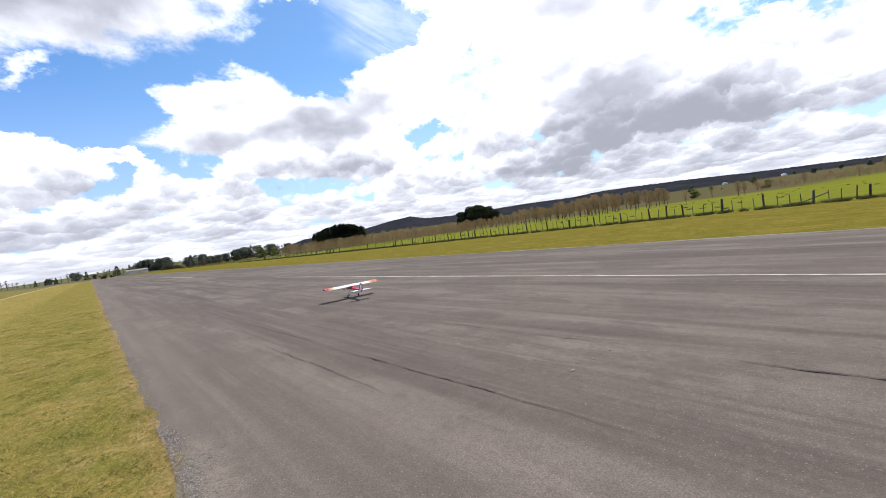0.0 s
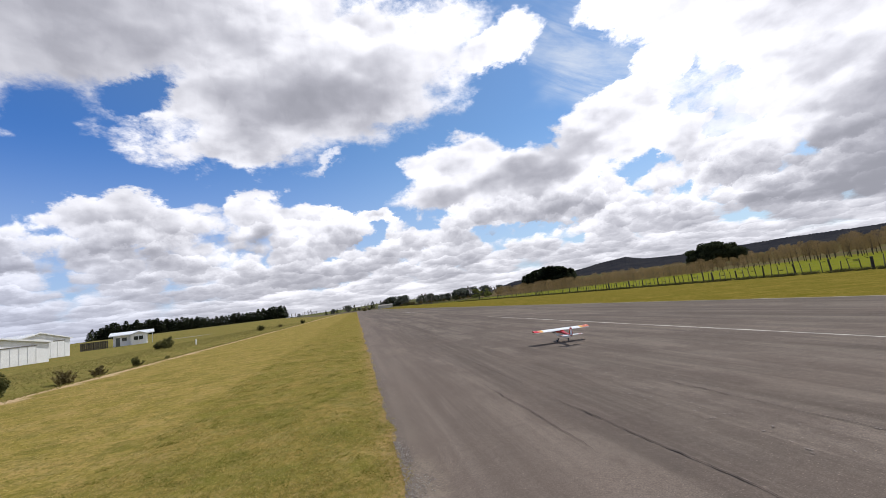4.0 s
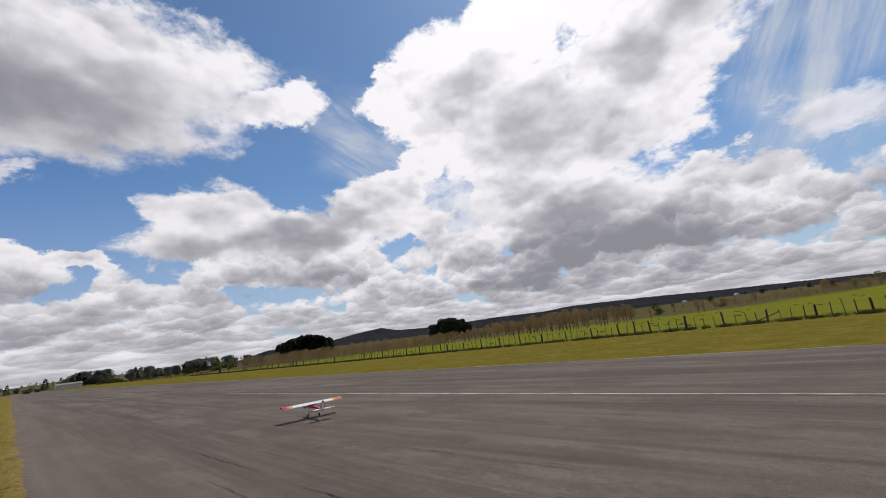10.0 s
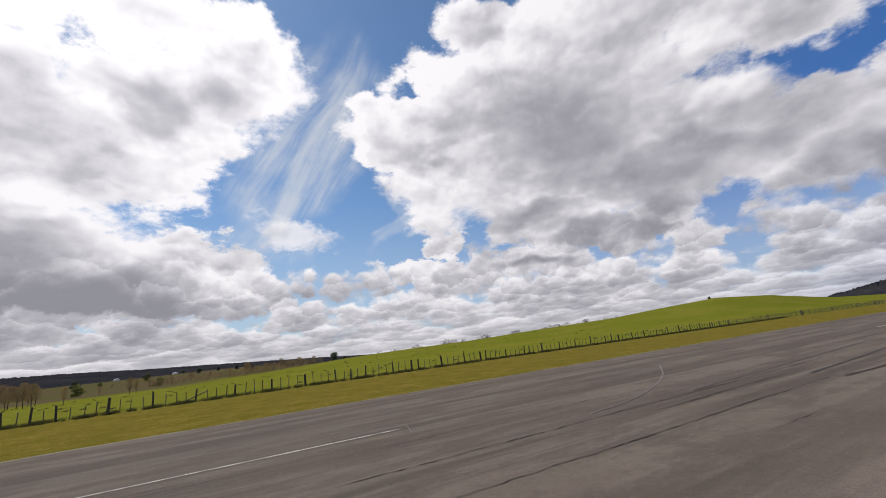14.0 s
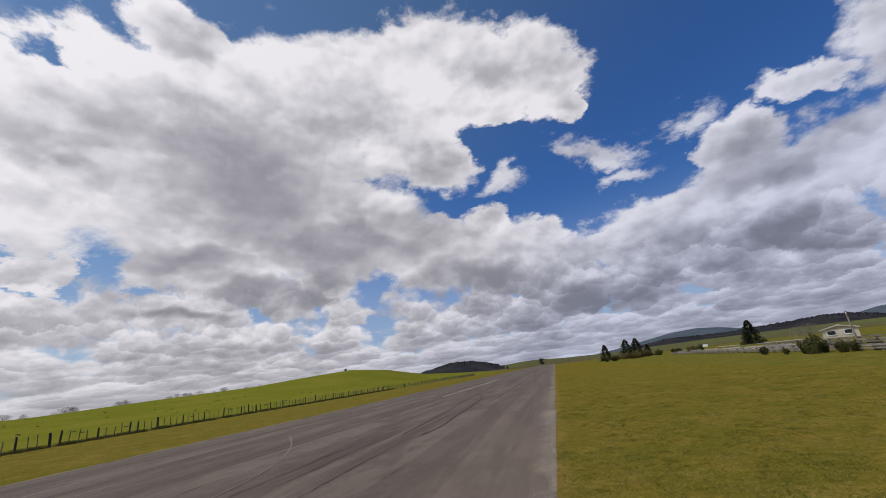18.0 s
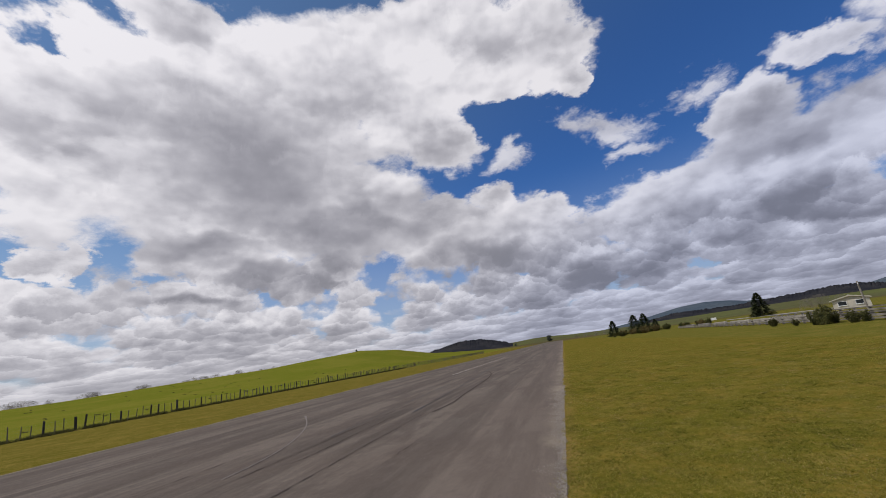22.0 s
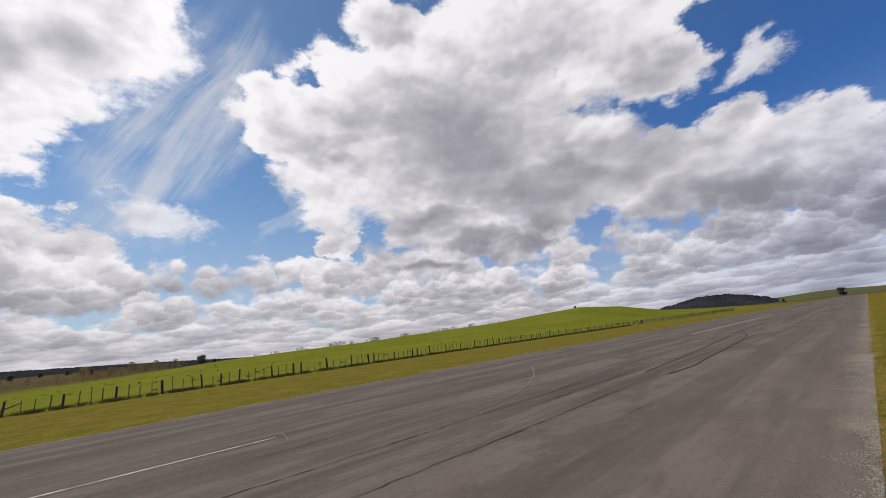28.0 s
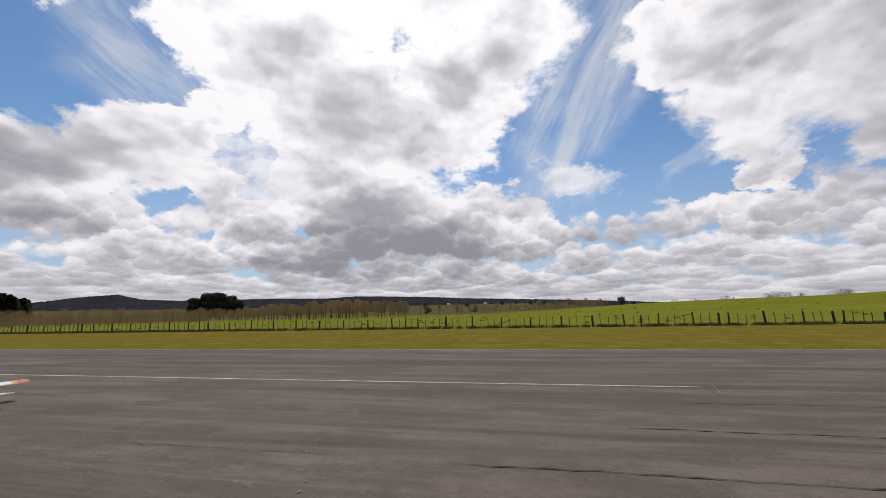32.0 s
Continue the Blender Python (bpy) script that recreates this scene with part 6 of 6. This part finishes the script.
track_sign((-48.0, -150.0), 160)

# ---- the radio-controlled model aeroplane on the asphalt ----
def wing_panel(x0, x1, chord, thick, z0, sweep=0.0, lift=0.0):
    """A stretch of wing across x with a rounded aerofoil; the leading edge at y = chord / 2."""
    prof = [(0.5, 0.0), (0.47, 0.35), (0.38, 0.75), (0.2, 1.0), (-0.1, 0.85), (-0.35, 0.40), (-0.5, 0.06), (-0.5, -0.02), (-0.2, -0.05), (0.2, -0.12), (0.42, -0.14)]
    bm = bmesh.new()
    rings = []
    for x in (x0, x1):
        rings.append([bm.verts.new((x, p * chord, z0 + q * thick + abs(x) * lift)) for p, q in prof])
    k = len(prof)
    for i in range(k):
        j = (i + 1) % k
        bm.faces.new((rings[0][i], rings[0][j], rings[1][j], rings[1][i]))
    bm.faces.new(rings[0])
    bm.faces.new(rings[1][::-1])
    bmesh.ops.recalc_face_normals(bm, faces=bm.faces)
    return bm


def loft(sections):
    """A body through rectangles (y, half width, z low, z high) with eased corners."""
    bm = bmesh.new()
    rings = []
    for y, w, a, b in sections:
        c = min(w, (b - a) / 2) * 0.35
        rings.append([bm.verts.new(q) for q in ((-w + c, y, a), (w - c, y, a), (w, y, a + c), (w, y, b - c), (w - c, y, b), (-w + c, y, b), (-w, y, b - c), (-w, y, a + c))])
    for r0, r1 in zip(rings[:-1], rings[1:]):
        for i in range(8):
            j = (i + 1) % 8
            bm.faces.new((r0[i], r0[j], r1[j], r1[i]))
    bm.faces.new(rings[0])
    bm.faces.new(rings[-1][::-1])
    bmesh.ops.recalc_face_normals(bm, faces=bm.faces)
    return bm


def model_plane(at, turn):
    t = thing("model_plane", at, "red and white high-wing radio-controlled model plane", "model plane", "", turn)
    chord, half, wz = 0.29, 0.83, 0.335
    # body: white below, red above
    part("lower_body", loft([(0.36, 0.045, 0.165, 0.235), (0.28, 0.055, 0.145, 0.25), (-0.18, 0.055, 0.145, 0.25), (-0.82, 0.020, 0.205, 0.235)]), FILM_WHITE, t, "white fuselage underside")
    part("upper_body", loft([(0.34, 0.046, 0.236, 0.262), (0.20, 0.056, 0.251, 0.30), (0.13, 0.056, 0.251, 0.338), (-0.16, 0.056, 0.251, 0.330), (-0.30, 0.048, 0.246, 0.300), (-0.82, 0.021, 0.236, 0.262)]), FILM_RED, t, "red fuselage top")
    part("windscreen", loft([(0.205, 0.040, 0.300, 0.304), (0.135, 0.050, 0.300, 0.338)]), BLACK_PLASTIC, t)
    for s in (-1, 1):
        part("stripe", boxed(min(s * 0.0555, s * 0.0575), max(s * 0.0555, s * 0.0575), -0.10, 0.26, 0.243, 0.256), FILM_YELLOW, t)
    wing = part("wing", wing_panel(-0.56, 0.56, chord, 0.040, wz, lift=0.03), FILM_WHITE, t, "white wing centre panel")
    for s in (-1, 1):
        bands = ((0.56, 0.63, FILM_YELLOW, "yellow wing band"), (0.63, 0.70, FILM_ORANGE, "salmon wing band"), (0.70, half, FILM_RED if s < 0 else FILM_ORANGE, "red wing tip"))
        for a, b, m, lab in bands:
            part("wing_tip_panel", wing_panel(s * a, s * b, chord, 0.040, wz, lift=0.03), m, wing, lab)
        part("aileron", boxed(min(s * 0.08, s * 0.80), max(s * 0.08, s * 0.80), -chord / 2 - 0.035, -chord / 2 - 0.003, wz + 0.010, wz + 0.016), FILM_WHITE, wing)
    stab = part("tailplane", boxed(-0.22, 0.22, -0.86, -0.73, 0.262, 0.270, 0.003), FILM_WHITE, t, "white tailplane")
    for s in (-1, 1):
        part("tail_tip", boxed(min(s * 0.222, s * 0.30), max(s * 0.222, s * 0.30), -0.86, -0.74, 0.262, 0.270, 0.003), FILM_RED if s > 0 else FILM_ORANGE, stab)
        part("elevator", boxed(min(s * 0.01, s * 0.29), max(s * 0.01, s * 0.29), -0.92, -0.864, 0.263, 0.269), FILM_WHITE, stab)
    fin = part("fin", prism([(-0.56, 0.268), (-0.66, 0.29), (-0.74, 0.40), (-0.79, 0.47), (-0.85, 0.47), (-0.85, 0.268)], "x", -0.006, 0.006), FILM_RED, t, "red fin")
    part("rudder", prism([(-0.853, 0.272), (-0.853, 0.47), (-0.90, 0.465), (-0.93, 0.30), (-0.91, 0.272)], "x", -0.005, 0.005), FILM_RED, fin, "red rudder")
    for s in (-1, 1):
        part("fin_panel", prism([(-0.76, 0.272), (-0.80, 0.37), (-0.84, 0.42), (-0.90, 0.42), (-0.92, 0.30), (-0.905, 0.275)], "x", min(s * 0.0065, s * 0.009), max(s * 0.0065, s * 0.009)), FILM_WHITE, fin, "white tail panel")
        part("fin_stripe", prism([(-0.71, 0.272), (-0.765, 0.38), (-0.82, 0.435), (-0.835, 0.425), (-0.79, 0.37), (-0.745, 0.272)], "x", min(s * 0.0062, s * 0.0082), max(s * 0.0062, s * 0.0082)), FILM_YELLOW, fin, "yellow tail stripe")
    # engine and propeller
    eng = part("engine", boxed(-0.03, 0.03, 0.37, 0.44, 0.20, 0.255, 0.006), ALLOY, t)
    bm = bmesh.new()
    rod(bm, (0, 0.405, 0.255), (0, 0.405, 0.305), 0.022, 0.020, 12)
    part("cylinder_head", bm, BLACK_PLASTIC, eng)
    bm = bmesh.new()
    rod(bm, (0.055, 0.43, 0.215), (0.055, 0.29, 0.205), 0.016, 0.013, 10)
    part("silencer", bm, ALLOY, eng)
    bm = bmesh.new()
    rod(bm, (0, 0.44, 0.225), (0, 0.50, 0.225), 0.026, 0.004, 12)
    part("spinner", bm, BLACK_PLASTIC, t)
    for s in (-1, 1):
        bm = prism([(0.0, 0.225), (s * 0.03, 0.238), (s * 0.115, 0.243), (s * 0.13, 0.235), (s * 0.11, 0.222), (s * 0.03, 0.214)], "y", 0.452, 0.457)
        part("propeller_blade", bm, BLACK_PLASTIC, t)
    # undercarriage

    def wheel(x, y, r):
        bm = bmesh.new()
        rod(bm, (x - 0.012, y, r), (x + 0.012, y, r), r, r, 18)
        bmesh.ops.bevel(bm, geom=[e for e in bm.edges if abs(e.verts[0].co.x - e.verts[1].co.x) < 1e-6 and len(e.link_faces) == 2], offset=0.006, segments=2, affect="EDGES")
        wh = part("wheel", bm, RUBBER, t)
        bm = bmesh.new()
        rod(bm, (x - 0.0135, y, r), (x + 0.0135, y, r), r * 0.45, r * 0.45, 12)
        part("hub", bm, FILM_WHITE, wh)

    for s in (-1, 1):
        bm = bmesh.new()
        rod(bm, (s * 0.04, -0.04, 0.148), (s * 0.16, -0.05, 0.042), 0.005, 0.004, 6)
        rod(bm, (s * 0.155, -0.05, 0.042), (s * 0.19, -0.05, 0.042), 0.003, 0.003, 6)
        part("gear_leg", bm, ALLOY, t)
        wheel(s * 0.175, -0.05, 0.042)
    bm = bmesh.new()
    rod(bm, (0, 0.31, 0.165), (0, 0.33, 0.036), 0.004, 0.004, 6)
    part("nose_leg", bm, ALLOY, t)
    wheel(0.0, 0.33, 0.036)
    bm = bmesh.new()
    rod(bm, (0, -0.25, 0.30), (0, -0.27, 0.36), 0.0015, 0.001, 4)
    part("aerial", bm, BLACK_PLASTIC, t)
    return t


model_plane((5.85, 10.9, TOP + 0.012), -9.0)
